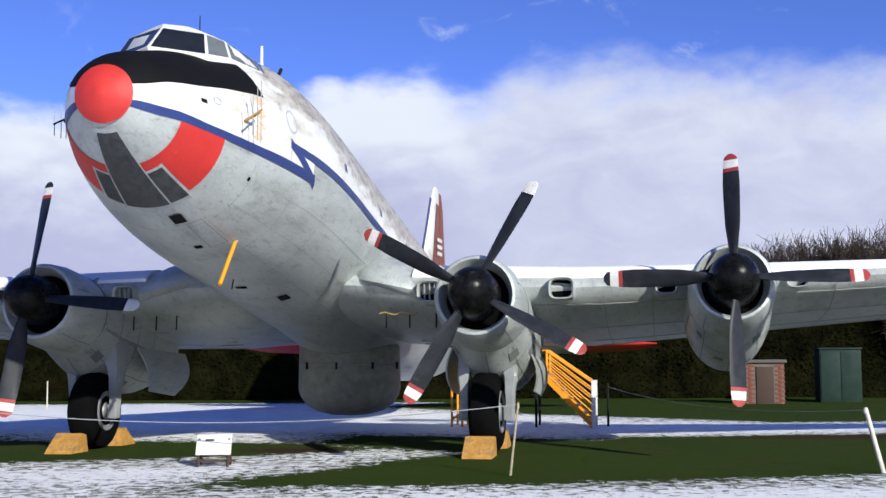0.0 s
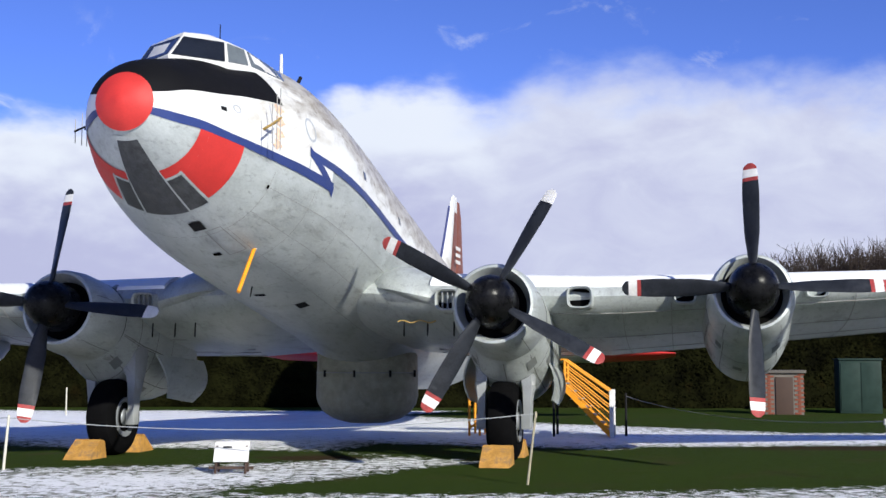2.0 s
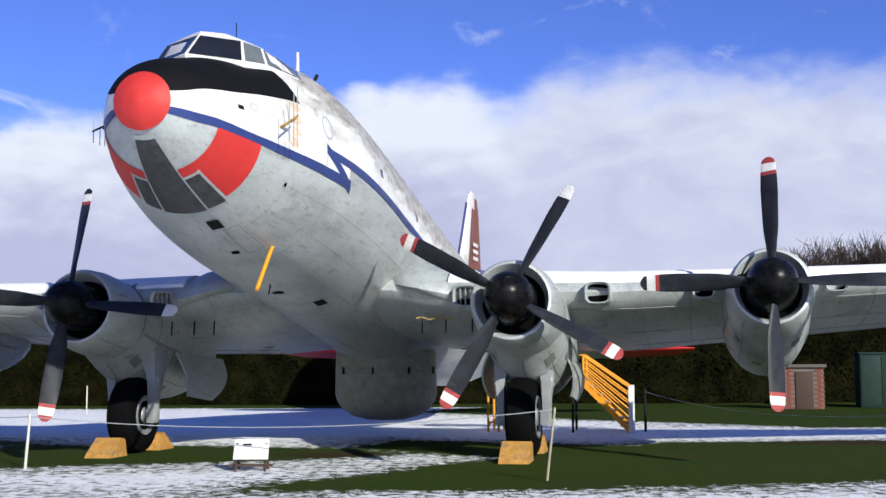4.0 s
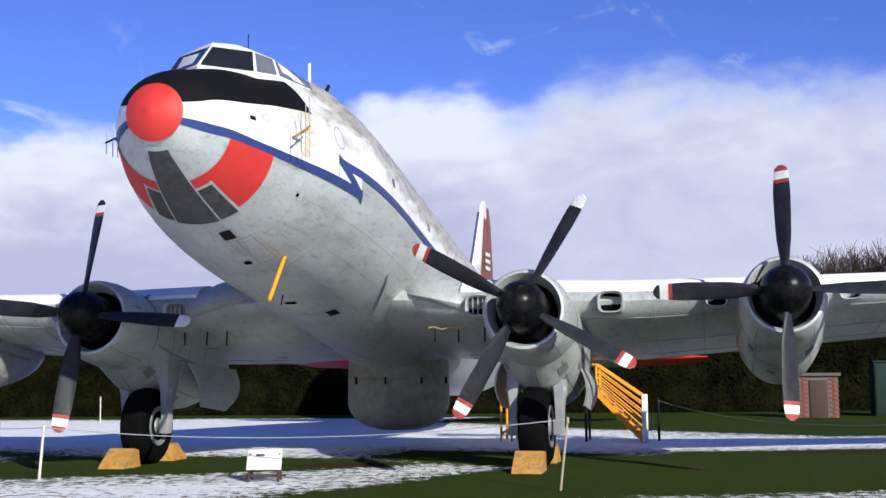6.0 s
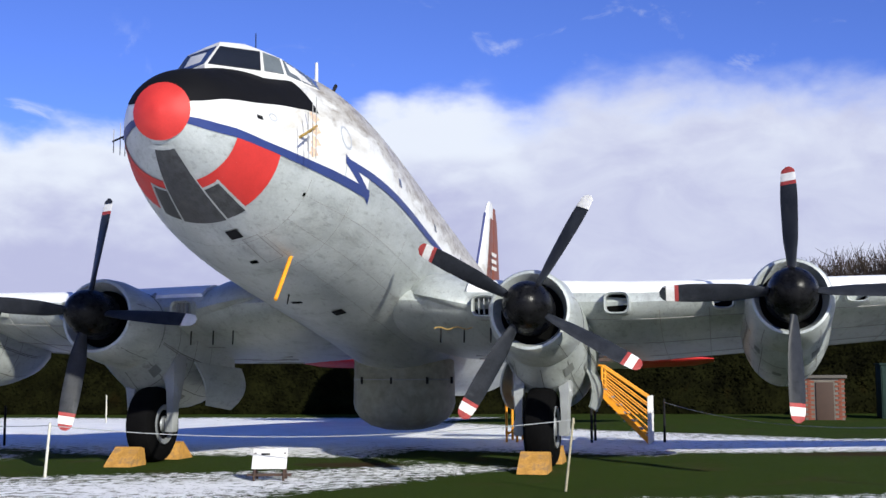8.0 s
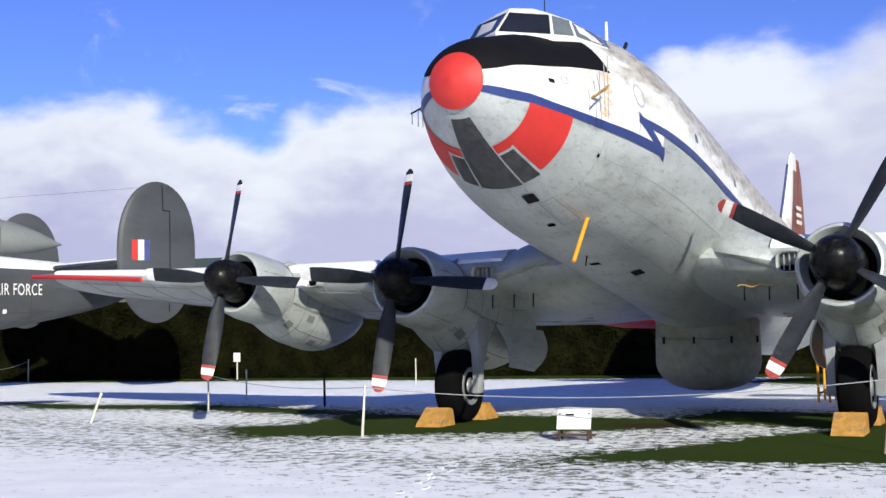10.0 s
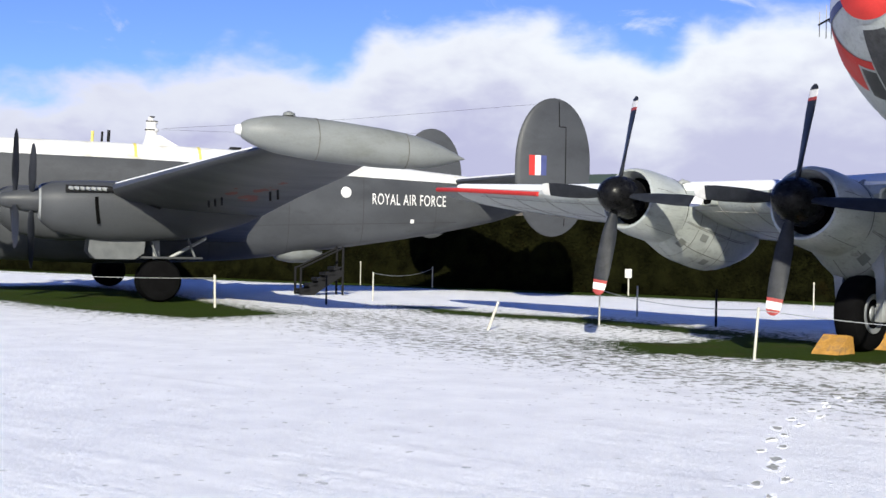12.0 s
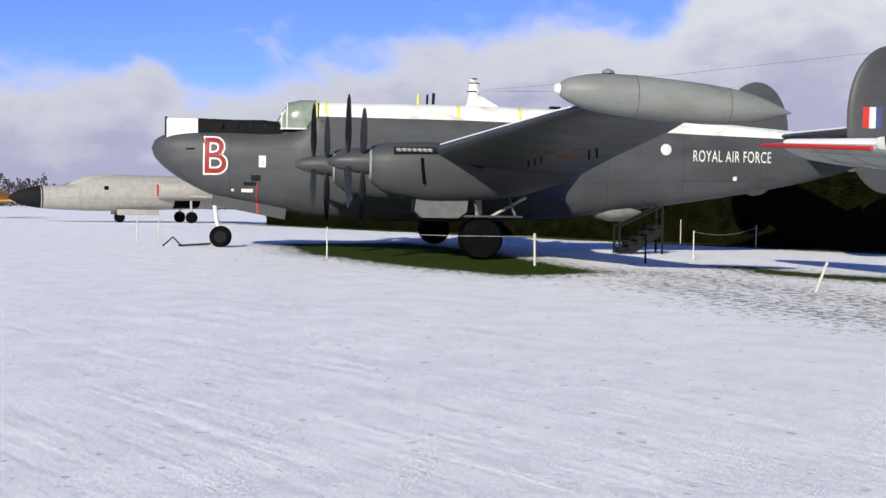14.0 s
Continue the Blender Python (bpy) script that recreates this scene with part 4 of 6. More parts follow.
        part("roof_stub", bm, mt, root)
    bm = bmesh.new()
    loft(bm, [[Vector((0.20 * k * math.cos(q), 11.75 - 0.15 * (1 - k) + 0.42 * k * math.sin(q), z)) for q in [2 * math.pi * j / 16 for j in range(16)]] for z, k in ((5.05, 1.0), (5.35, 0.62), (5.62, 0.42), (5.66, 0.55), (5.74, 0.55), (5.78, 0.42), (5.90, 0.40), (5.94, 0.5), (6.02, 0.45), (6.05, 0.22), (6.16, 0.18))])
    turret = part("roof_turret", bm, M_band_white, root, "white stepped aerial fairing")
    for z, r in ((5.68, 0.125), (5.98, 0.105), (6.14, 0.055)):
        bm = bmesh.new()
        loft(bm, [[Vector((r * 0.9 * math.cos(q), 11.67 + r * 1.9 * math.sin(q), zz)) for q in [2 * math.pi * j / 16 for j in range(16)]] for zz in (z, z + 0.045)])
        part("dark_ring", bm, M_darkpost, turret)
    bm = bmesh.new()
    loft(bm, [[Vector((x, a, z)) for x, a in ((-0.28, a0), (0.28, a0), (0.28, a1), (-0.28, a1))] for z, a0, a1 in ((5.08, 11.3, 12.7), (5.5, 11.55, 11.95))])
    part("turret_base", bm, M_band_white, turret, smooth=False)
    bm = bmesh.new()
    loft(bm, [[Vector((x, a, z)) for x, a in ((-0.03, a0), (0.03, a0), (0.03, a1), (-0.03, a1))] for z, a0, a1 in ((4.9, 14.2, 14.75), (5.25, 14.45, 14.85))])
    part("blade_aerial", bm, M_darkpost, root)
    for s2 in (1, -1):
        bm = bmesh.new()
        tube(bm, [(s2 * 5.9, 23.9, 6.75), (s2 * 3.2, 18.0, 6.15), (s2 * 0.2, 12.0, 5.75)], 0.004, 5)
        part("aerial_wire", bm, M_darkpost, root)
    # markings on the viewer's side
    lettering("ROYAL AIR FORCE", 19.55, 3.33, 0.40, 2.95, M_band_white, fuselage, "letters", 0.002)
    lettering("B", 2.25, 2.60, 1.20, 0.74, M_band_white, fuselage, "letter_outline", 0.036, 0.010)
    lettering("B", 2.25, 2.60, 1.20, 0.74, M_deepred, fuselage, "letter", 0.002, 0.018)
    for a, z, da, dz, mt, nm in ((4.22, 3.02, 0.12, 0.20, M_band_white, "crest_plate"), (1.75, 3.42, 0.16, 0.03, M_darkpost, "side_vent"), (4.0, 2.45, 0.16, 0.10, M_darkpost, "side_vent"), (6.2, 4.38, 0.24, 0.13, M_greyglass, "cabin_window"), (12.4, 4.25, 0.06, 0.04, M_darkpost, "side_vent"), (21.15, 2.75, 0.07, 0.07, M_band_white, "small_plate"), (3.70, 2.02, 0.20, 0.06, M_band_white, "stencil_plate"), (4.02, 1.75, 0.022, 0.5, M_letterred, "red_line"), (3.2, 2.03, 0.05, 0.04, M_band_white, "stencil_plate"), (3.8, 2.25, 0.22, 0.06, M_darkpost, "side_vent"), (5.6, 4.42, 0.16, 0.10, M_greyglass, "cabin_window")):
        bm = bmesh.new()
        loft(bm, [[sh_side(a + u * da, z + v * dz, 0.012) for u in (-1, -0.5, 0, 0.5, 1)] for v in (-1, -0.6, -0.2, 0.2, 0.6, 1)], cap=False, closed=False)
        part(nm, bm, mt, fuselage)
    for a, z, r in ((4.22, 2.98, 0.065), (4.22, 3.13, 0.045)):
        bm = bmesh.new()
        loft(bm, [[sh_side(a + r * k * math.cos(q), z + r * k * math.sin(q), 0.016) for q in [2 * math.pi * j / 14 for j in range(14)]] for k in (0.45, 1.0)], cap=False)
        part("crest_mark", bm, M_crest, fuselage)
    bm = bmesh.new()
    loft(bm, [[sh_side(18.53 + 0.20 * k * math.cos(q), 3.73 + 0.20 * k * math.sin(q), 0.012 + 0.05 * (1 - k * k)) for q in [2 * math.pi * j / 24 for j in range(24)]] for k in (0.02, 0.35, 0.7, 0.9, 1.0)], cap=False)
    part("blister_window", bm, M_band_white, fuselage, "white round blister")
    # skin joints round the fuselage
    for a in (3.1, 7.6, 13.6, 16.4, 19.2, 22.1):
        bm = bmesh.new()
        loft(bm, [[sh(a + d, p, 0.006) for p in range(40, 171, 5)] for d in (0.0, 0.02)], cap=False, closed=False)
        part("skin_joint", bm, M_seam, fuselage)
    for z0, z1, a0, a1 in ((3.45, 3.15, 4.6, 16.0), (2.3, 2.75, 12.0, 23.0)):
        bm = bmesh.new()
        loft(bm, [[sh_side(a0 + (a1 - a0) * k / 30, z0 + (z1 - z0) * k / 30 + d, 0.007) for k in range(31)] for d in (0.0, 0.018)], cap=False, closed=False)
        part("skin_joint", bm, M_seam, fuselage)
    # belly scanner housing
    bm = bmesh.new()
    loft(bm, [[Vector((r * math.cos(q), a, 1.50 + r * 0.75 * math.sin(q))) for q in [2 * math.pi * j / 20 for j in range(20)]] for a, r in ((16.0, 0.08), (16.2, 0.36), (16.7, 0.50), (17.4, 0.48), (17.9, 0.10))])
    part("belly_scanner", bm, M_lightgrey, root, "pale grey belly scanner housing")
    for side in (1, -1):
        st = [(0.9, 8.4, 6.5, 2.62, 0.15), (3.96, 8.6, 5.7, 2.75, 0.155), (7.6, 9.35, 4.6, 3.15, 0.155), (12.0, 10.3, 3.6, 3.42, 0.14), (16.5, 11.2, 2.7, 3.66, 0.125), (18.2, 11.6, 2.2, 3.74, 0.12)]
        st = [(side * b, le, c, z, th) for b, le, c, z, th in st]
        bm = bmesh.new()
        loft(bm, [surface_ring(b, le, c, z, th, 0.12) for b, le, c, z, th in st])
        wing = part("wing", bm, M_seagrey, root)
        bm = bmesh.new()
        snow_sheet(bm, st[1:], 0.12, 0.03)
        part("snow_cover", bm, M_snow, wing, "snow lying along the upper wing")
        # fittings and scraped paint under the wing
        for bb, aa in ((10.5, 11.8), (10.9, 11.9), (11.3, 12.0), (13.0, 12.9), (13.4, 13.0)):
            zz = spline([0.9, 3.96, 7.6, 12.0, 16.5, 18.2], [2.62, 2.75, 3.15, 3.42, 3.66, 3.74], bb) - 0.30
            bm = bmesh.new()
            tube(bm, [(side * bb, aa, zz + 0.12), (side * bb, aa + 0.02, zz - 0.34)], 0.030, 6)
            part("under_wing_pylon", bm, M_darkpost, wing)
        # flaked paint under the wing
        def under(bb, aa):
            ks = [q[0] * side for q in st]
            le, c, z, th = (spline(ks, [q[i] for q in st], bb) for i in (1, 2, 3, 4))
            x = min(1.0, max(0.0, (aa - le) / c))
            h = th / 0.2 * (0.2969 * math.sqrt(x) - 0.126 * x - 0.3516 * x * x + 0.2843 * x**3 - 0.1015 * x**4)
            return Vector((side * bb, aa, z - 0.12 * x * c - 0.85 * h * c - 0.008))
        rng = random.Random(5)
        for _ in range(16):
            bb, aa, r = rng.uniform(10.0, 15.0), rng.uniform(11.9, 12.9), rng.uniform(0.05, 0.20)
            bm = bmesh.new()
            w = [rng.uniform(0.5, 1.3) for _ in range(9)]
            loft(bm, [[under(bb + 2.2 * r * k * w[j] * math.cos(j * 0.698), aa + r * k * w[j] * math.sin(j * 0.698)) for j in range(9)] for k in (0.02, 1.0)], cap=False)
            part("flaked_paint", bm, M_primer, wing)
        # tip tank
        bm = bmesh.new()
        TA, TR = [10.95, 11.0, 11.3, 11.9, 12.8, 14.0, 14.9, 15.4, 16.05], [0.02, 0.12, 0.28, 0.41, 0.45, 0.43, 0.36, 0.25, 0.01]
        rings = []
        for k in range(41):
            a = 10.95 + 5.1 * k / 40
            r = spline(TA, TR, a)
            zc = 4.08 - (a - 10.95) * 0.076
            rings.append([Vector((side * 18.3 + r * math.cos(q), a, zc + r * math.sin(q))) for q in [2 * math.pi * j / 28 for j in range(28)]])
        loft(bm, rings)
        tank = part("tip_tank", bm, M_lightgrey, wing, "pale grey wing-tip tank with a pointed tail")
        bm = bmesh.new()
        lathe(bm, [(10.90, 0.01), (10.92, 0.09), (11.02, 0.125), (11.05, 0.11)], Matrix.Translation((side * 18.3, 0, 4.075)), 20)
        part("tank_nose", bm, M_white, tank)
        bm = bmesh.new()
        lathe(bm, [(0, 0.02), (0.04, 0.12), (0.10, 0.14)], Matrix.Translation((side * 18.3, 12.05, 4.52)) @ Matrix.Rotation(radians(-90), 4, "X"), 16)
        part("filler_cap", bm, M_lightgrey, tank)
        for a in (12.6, 14.6):
            r = spline(TA, TR, a)
            bm = bmesh.new()
            lathe(bm, [(a, r + 0.001), (a + 0.012, r + 0.006), (a + 0.024, r)], Matrix.Translation((side * 18.3, 0, 4.08 - (a - 10.95) * 0.076)), 28, closed_ends=False)
            part("tank_joint", bm, M_grime, tank)
        # engines
        for b, a0, z in ((3.96, 5.35, 2.85), (7.6, 6.35, 2.85)):
            patrol_engine(root, side * b, a0, z)
        patrol_gear(root, side * 6.95)
        # endplate fin
        bm = bmesh.new()
        rings = []
        for k in range(25):
            u = -math.cos(math.pi * k / 24)
            z = 4.6 + 2.38 * u
            half = 1.43 * math.sqrt(max(0.0004, 1 - abs(u) ** 2.3))
            c = FIN_A + 0.02 * u
            rings.append([Vector((side * FIN_B + h * 2 * half, c - half + x * 2 * half, z)) for x, h in airfoil(12, 0.09)])
        loft(bm, rings)
        fin = part("tail_fin", bm, M_seagrey, root, "tall rounded dark grey tail fin")
        if side == 1:
            def fin_skin(a, z, out):
                u = (z - 4.6) / 2.38
                half = 1.43 * math.sqrt(max(0.0004, 1 - abs(u) ** 2.3))
                x = (a - FIN_A + half) / (2 * half)
                h = 1.15 * 0.09 / 0.2 * (0.2969 * math.sqrt(x) - 0.126 * x - 0.3516 * x * x + 0.2843 * x**3 - 0.1015 * x**4)
                return Vector((FIN_B + h * 2 * half + out, a, z))
            def fin_patch(nm, a0, a1, z0, z1, mt):
                bm = bmesh.new()
                loft(bm, [[fin_skin(a0 + (a1 - a0) * i / 4, z0 + (z1 - z0) * k / 8, 0.008) for i in range(5)] for k in range(9)], cap=False, closed=False)
                part(nm, bm, mt, fin)
            for k, mt in enumerate((M_red, M_band_white, M_flashblue)):
                fin_patch("flash_stripe", FIN_A - 0.96 + 0.215 * k, FIN_A - 0.745 + 0.215 * k, 4.30, 4.98, mt)
            fin_patch("rudder_hinge", FIN_A + 0.42, FIN_A + 0.45, 2.6, 6.0, M_dark)
            fin_patch("rudder_hinge", FIN_A + 0.18, FIN_A + 0.44, 5.98, 6.01, M_dark)
            fin_patch("rudder_hinge", FIN_A + 0.16, FIN_A + 0.19, 6.0, 6.85, M_dark)
        bm = bmesh.new()
        loft(bm, [surface_ring(side * b, le, c, 4.30, th, 0.0) for b, le, c, th in [(0.2, 22.9, 2.9, 0.12), (3.5, 23.2, 2.4, 0.11), (5.9, 23.4, 2.0, 0.10)]])
        part("tailplane", bm, M_seagrey, root)
        bm = bmesh.new()
        snow_sheet(bm, [(side * b, le, c, 4.30, th) for b, le, c, th in [(0.3, 22.9, 2.9, 0.12), (5.5, 23.35, 2.05, 0.10)]], 0.0, 0.03)
        part("tailplane_snow", bm, M_snow, root)
    # nose leg
    m = Matrix.Translation((0.0, 2.75, 0.38)) @ Matrix.Rotation(radians(90), 4, "Z")
    for s in (0.16, -0.16):
        bm = bmesh.new()
        lathe(bm, [(s - 0.10, 0.20), (s - 0.11, 0.30), (s - 0.06, 0.38), (s + 0.06, 0.38), (s + 0.11, 0.30), (s + 0.10, 0.20)], m, 28)
        tyre = part("tyre", bm, M_tyre, root)
        bm = bmesh.new()
        lathe(bm, [(s - 0.105, 0.21), (s - 0.06, 0.15), (s - 0.10, 0.02), (s + 0.10, 0.02), (s + 0.06, 0.15), (s + 0.105, 0.21)], m, 20)
        part("hub", bm, M_darkpost, tyre)
    bm = bmesh.new()
    tube(bm, [(0, 2.75, 0.38), (0, 2.6, 1.0), (0, 2.5, 1.9)], 0.08, 12)
    part("nose_leg", bm, M_band_white, root, "pale nose-wheel leg")
    bm = bmesh.new()
    loft(bm, [[Vector((x, 2.50, 1.86)), Vector((x, 2.46, 1.50)), Vector((x, 5.0, 1.02)), Vector((x, 5.05, 1.40))] for x in (0.55, 0.58)])
    nose_door = part("nose_gear_door", bm, M_seagrey, root)
    bm = bmesh.new()
    loft(bm, [[Vector((0.585, 4.02, 1.59)), Vector((0.585, 4.07, 1.58)), Vector((0.585, 4.07, 1.21)), Vector((0.585, 4.02, 1.22))], [Vector((0.582, 4.02, 1.59)), Vector((0.582, 4.07, 1.58)), Vector((0.582, 4.07, 1.21)), Vector((0.582, 4.02, 1.22))]])
    part("red_line", bm, M_letterred, nose_door)
    return root


def patrol_engine(root, b, a0, z):
    m = Matrix.Translation((b, 0, z))
    bm = bmesh.new()
    lathe(bm, [(a0, 0.02), (a0 + 0.06, 0.10), (a0 + 0.35, 0.22), (a0 + 0.9, 0.33), (a0 + 1.25, 0.36), (a0 + 1.27, 0.02)], m, 28)
    spinner = part("spinner", bm, M_seagrey, root)
    for row, da, ph in ((0, 0.62, 12), (1, 1.05, 42)):
        for k in range(3):
            mm = m @ Matrix.Translation((0, a0 + da, 0)) @ Matrix.Rotation(radians(ph + 120 * k), 4, "Y")
            bm = blade_mesh(0.24, 1.98, 1.98, 1 if row else -1)
            bmesh.ops.transform(bm, matrix=mm, verts=bm.verts)
            part("blade", bm, M_blade, spinner)
    rings = []
    for k in range(21):
        u = k / 20
        a = a0 + 1.3 + 6.4 * u
        w = spline([0, 0.06, 0.3, 0.7, 1.0], [0.46, 0.62, 0.70, 0.60, 0.10], u)
        top = spline([0, 0.06, 0.3, 0.6, 1.0], [0.46, 0.56, 0.62, 0.44, 0.05], u)
        low = spline([0, 0.06, 0.3, 0.6, 0.85, 1.0], [0.60, 0.88, 1.10, 1.02, 0.62, 0.20], u)
        rings.append([Vector((b + w * math.cos(q), a, z + (top if math.sin(q) > 0 else low) * math.sin(q))) for q in [2 * math.pi * j / 32 for j in range(32)]])
    bm = bmesh.new()
    loft(bm, rings)
    body = part("nacelle", bm, M_seagrey, root)
    for s in (1, -1):
        for k in range(7):
            bm = bmesh.new()
            tube(bm, [(b + s * 0.58, a0 + 2.0 + 0.15 * k, z + 0.36), (b + s * 0.70, a0 + 2.05 + 0.15 * k, z + 0.35), (b + s * 0.75, a0 + 2.13 + 0.15 * k, z + 0.33)], 0.052, 8)
            part("exhaust_stub", bm, M_strut, body)
        bm = bmesh.new()
        box(bm, b + s * 0.60, a0 + 1.92, z + 0.24, b + s * 0.675, a0 + 3.08, z + 0.44, bevel=0.01)
        part("exhaust_shroud", bm, M_darkpost, body)
        bm = bmesh.new()
        tube(bm, [(b + s * 0.66, a0 + 3.05, z + 0.36), (b + s * 0.75, a0 + 3.5, z + 0.27), (b + s * 0.74, a0 + 4.3, z - 0.04), (b + s * 0.72, a0 + 4.5, z - 0.12)], 0.085, 10, 0.06)
        part("exhaust_pipe", bm, M_darkpost, body, "sooty exhaust pipe")
        bm = bmesh.new()
        tube(bm, [(b + s * 0.69, a0 + 2.75, z + 0.12), (b + s * 0.70, a0 + 2.77, z - 0.2), (b + s * 0.63, a0 + 2.82, z - 0.62)], 0.05, 6)
        part("cowl_gill", bm, M_dark, body)
    bm = bmesh.new()
    lathe(bm, [(a0 + 1.28, 0.30), (a0 + 1.24, 0.44), (a0 + 1.30, 0.50)], Matrix.Translation((b, 0, z - 0.05)), 24)
    part("cowl_ring", bm, M_strut, body)


def patrol_gear(root, b):
    for s in (0.34, -0.34):
        m = Matrix.Translation((b + s, 11.0, 0.63)) @ Matrix.Rotation(radians(90), 4, "Z")
        bm = bmesh.new()
        lathe(bm, [(-0.18, 0.30), (-0.22, 0.44), (-0.17, 0.57), (-0.07, 0.63), (0.07, 0.63), (0.17, 0.57), (0.22, 0.44), (0.18, 0.30)], m, 32)
        tyre = part("tyre", bm, M_tyre, root)
        bm = bmesh.new()
        lathe(bm, [(-0.19, 0.31), (-0.14, 0.21), (-0.18, 0.02), (0.18, 0.02), (0.14, 0.21), (0.19, 0.31)], m, 24)
        part("hub", bm, M_tyre, tyre)
    bm = bmesh.new()
    tube(bm, [(b, 11.0, 0.6), (b, 10.95, 1.3), (b, 10.9, 2.2)], 0.11, 12)
    tube(bm, [(b - 0.3, 11.0, 0.6), (b + 0.3, 11.0, 0.6)], 0.07, 10)
    part("main_leg", bm, M_strut, root)
    bm = bmesh.new()
    tube(bm, [(b, 11.0, 1.1), (b, 12.4, 1.9)], 0.05, 8)
    part("drag_brace", bm, M_strut, root)
    for s in (1, -1):
        bm = bmesh.new()
        loft(bm, [[Vector((b + s * x, y, z)) for y, z in ((9.0, 1.90), (8.95, 1.45), (9.15, 1.24), (10.25, 1.24), (10.5, 1.42), (10.55, 1.90))] for x in (0.66, 0.70)])
        part("gear_door", bm, M_wheeldoor, root, "grey wheel door")
    bm = bmesh.new()
    box(bm, b - 0.50, 10.4, 1.27, b + 0.62, 12.2, 1.33, bevel=0.01)
    part("rear_door", bm, M_seagrey, root)
    for y in (10.9, 12.0):
        bm = bmesh.new()
        tube(bm, [(b + 0.5, y, 1.30), (b + 0.4, y - 0.25, 2.0)], 0.035, 8)
        part("door_rod", bm, M_wheeldoor, root)


patrol = build_patrol()


# ---- ground: one sheet of snow with bare grass ----
def ground_material():
    m = bpy.data.materials.new("snow_on_grass")
    m.use_nodes = True
    t = m.node_tree
    p = t.nodes["Principled BSDF"]
    tc = t.nodes.new("ShaderNodeTexCoord")
    v = tc.outputs["Object"]
    att = t.nodes.new("ShaderNodeAttribute")
    att.attribute_name = "thaw"
    fine = noise_out(t, v, 5.5, 8.0, 0.68)
    tuft = noise_out(t, v, 28.0, 4.0, 0.6)
    n = maths(t, "ADD", maths(t, "MULTIPLY", fine, 0.7), maths(t, "MULTIPLY", tuft, 0.3))
    sum_ = maths(t, "ADD", att.outputs["Fac"], maths(t, "MULTIPLY", maths(t, "SUBTRACT", n, 0.5), 2.6))
    bare = ramp(t, sum_, 0.41, 0.53)
    grass_n = noise_out(t, v, 60.0, 5.0, 0.7)
    patch = noise_out(t, v, 0.7, 4.0, 0.6)
    grass = blend(t, ramp(t, grass_n, 0.3, 0.7), (0.015, 0.028, 0.005), (0.045, 0.068, 0.012))
    grass = blend(t, maths(t, "MULTIPLY", ramp(t, patch, 0.52, 0.72), 0.6), grass, (0.050, 0.042, 0.018))
    mud = t.nodes.new("ShaderNodeAttribute")
    mud.attribute_name = "mud"
    soil = ramp(t, maths(t, "ADD", mud.outputs["Fac"], maths(t, "MULTIPLY", maths(t, "SUBTRACT", fine, 0.5), 1.6)), 0.4, 0.7)
    grass = blend(t, soil, grass, (0.040, 0.026, 0.014))
    sn = noise_out(t, v, 1.3, 6.0, 0.6)
    snow = blend(t, ramp(t, sn, 0.3, 0.7), (0.84, 0.84, 0.855), (0.94, 0.94, 0.945))
    speck = ramp(t, noise_out(t, v, 6.0, 8.0, 0.8), 0.615, 0.69)
    snow = blend(t, maths(t, "MULTIPLY", speck, 0.7), snow, (0.26, 0.26, 0.20))
    pock = ramp(t, noise_out(t, v, 7.0, 1.5, 0.5), 0.69, 0.73)
    snow = blend(t, maths(t, "MULTIPLY", pock, 0.55), snow, (0.30, 0.30, 0.27))
    t.links.new(ramp(t, bare, 0.0, 1.0, 0.62, 0.9), p.inputs["Roughness"])
    t.links.new(ramp(t, bare, 0.0, 1.0, 0.25, 0.03), p.inputs["Specular IOR Level"])
    height = maths(t, "ADD", maths(t, "MULTIPLY", maths(t, "SUBTRACT", 1.0, bare), 0.8), maths(t, "ADD", maths(t, "MULTIPLY", grass_n, 0.35), maths(t, "MULTIPLY", fine, 0.5)))
    turn = t.nodes.new("ShaderNodeMapping")
    turn.inputs["Rotation"].default_value = (0, 0, radians(-4))
    turn.inputs["Scale"].default_value = (0.12, 1.4, 1.0)
    t.links.new(v, turn.inputs[0])
    ruts = noise_out(t, turn.outputs[0], 2.2, 4.0, 0.6)
    height = maths(t, "ADD", height, maths(t, "MULTIPLY", ruts, 1.0))
    # grass blades and hoof-sized thaw holes where the snow is thin
    thin = t.nodes.new("ShaderNodeAttribute")
    thin.attribute_name = "thin"
    holes = maths(t, "ADD", noise_out(t, v, 4.6, 7.0, 0.72), maths(t, "MULTIPLY", thin.outputs["Fac"], 0.135))
    tufts = maths(t, "MULTIPLY", ramp(t, holes, 0.615, 0.66), maths(t, "MULTIPLY", ramp(t, thin.outputs["Fac"], 0.0, 0.25), 0.85))
    snow = blend(t, tufts, snow, blend(t, ramp(t, tuft, 0.35, 0.65), (0.05, 0.06, 0.022), (0.16, 0.15, 0.09)))
    # wheel tracks: packed, slightly dirty snow along them
    snow = blend(t, maths(t, "MULTIPLY", ramp(t, ruts, 0.58, 0.70), 0.22), snow, (0.60, 0.60, 0.61))
    t.links.new(blend(t, bare, snow, grass), p.inputs["Base Color"])
    b = wire(t, "ShaderNodeBump", Strength=0.7, Distance=0.05)
    t.links.new(height, b.inputs["Height"])
    t.links.new(b.outputs[0], p.inputs["Normal"])
    return m


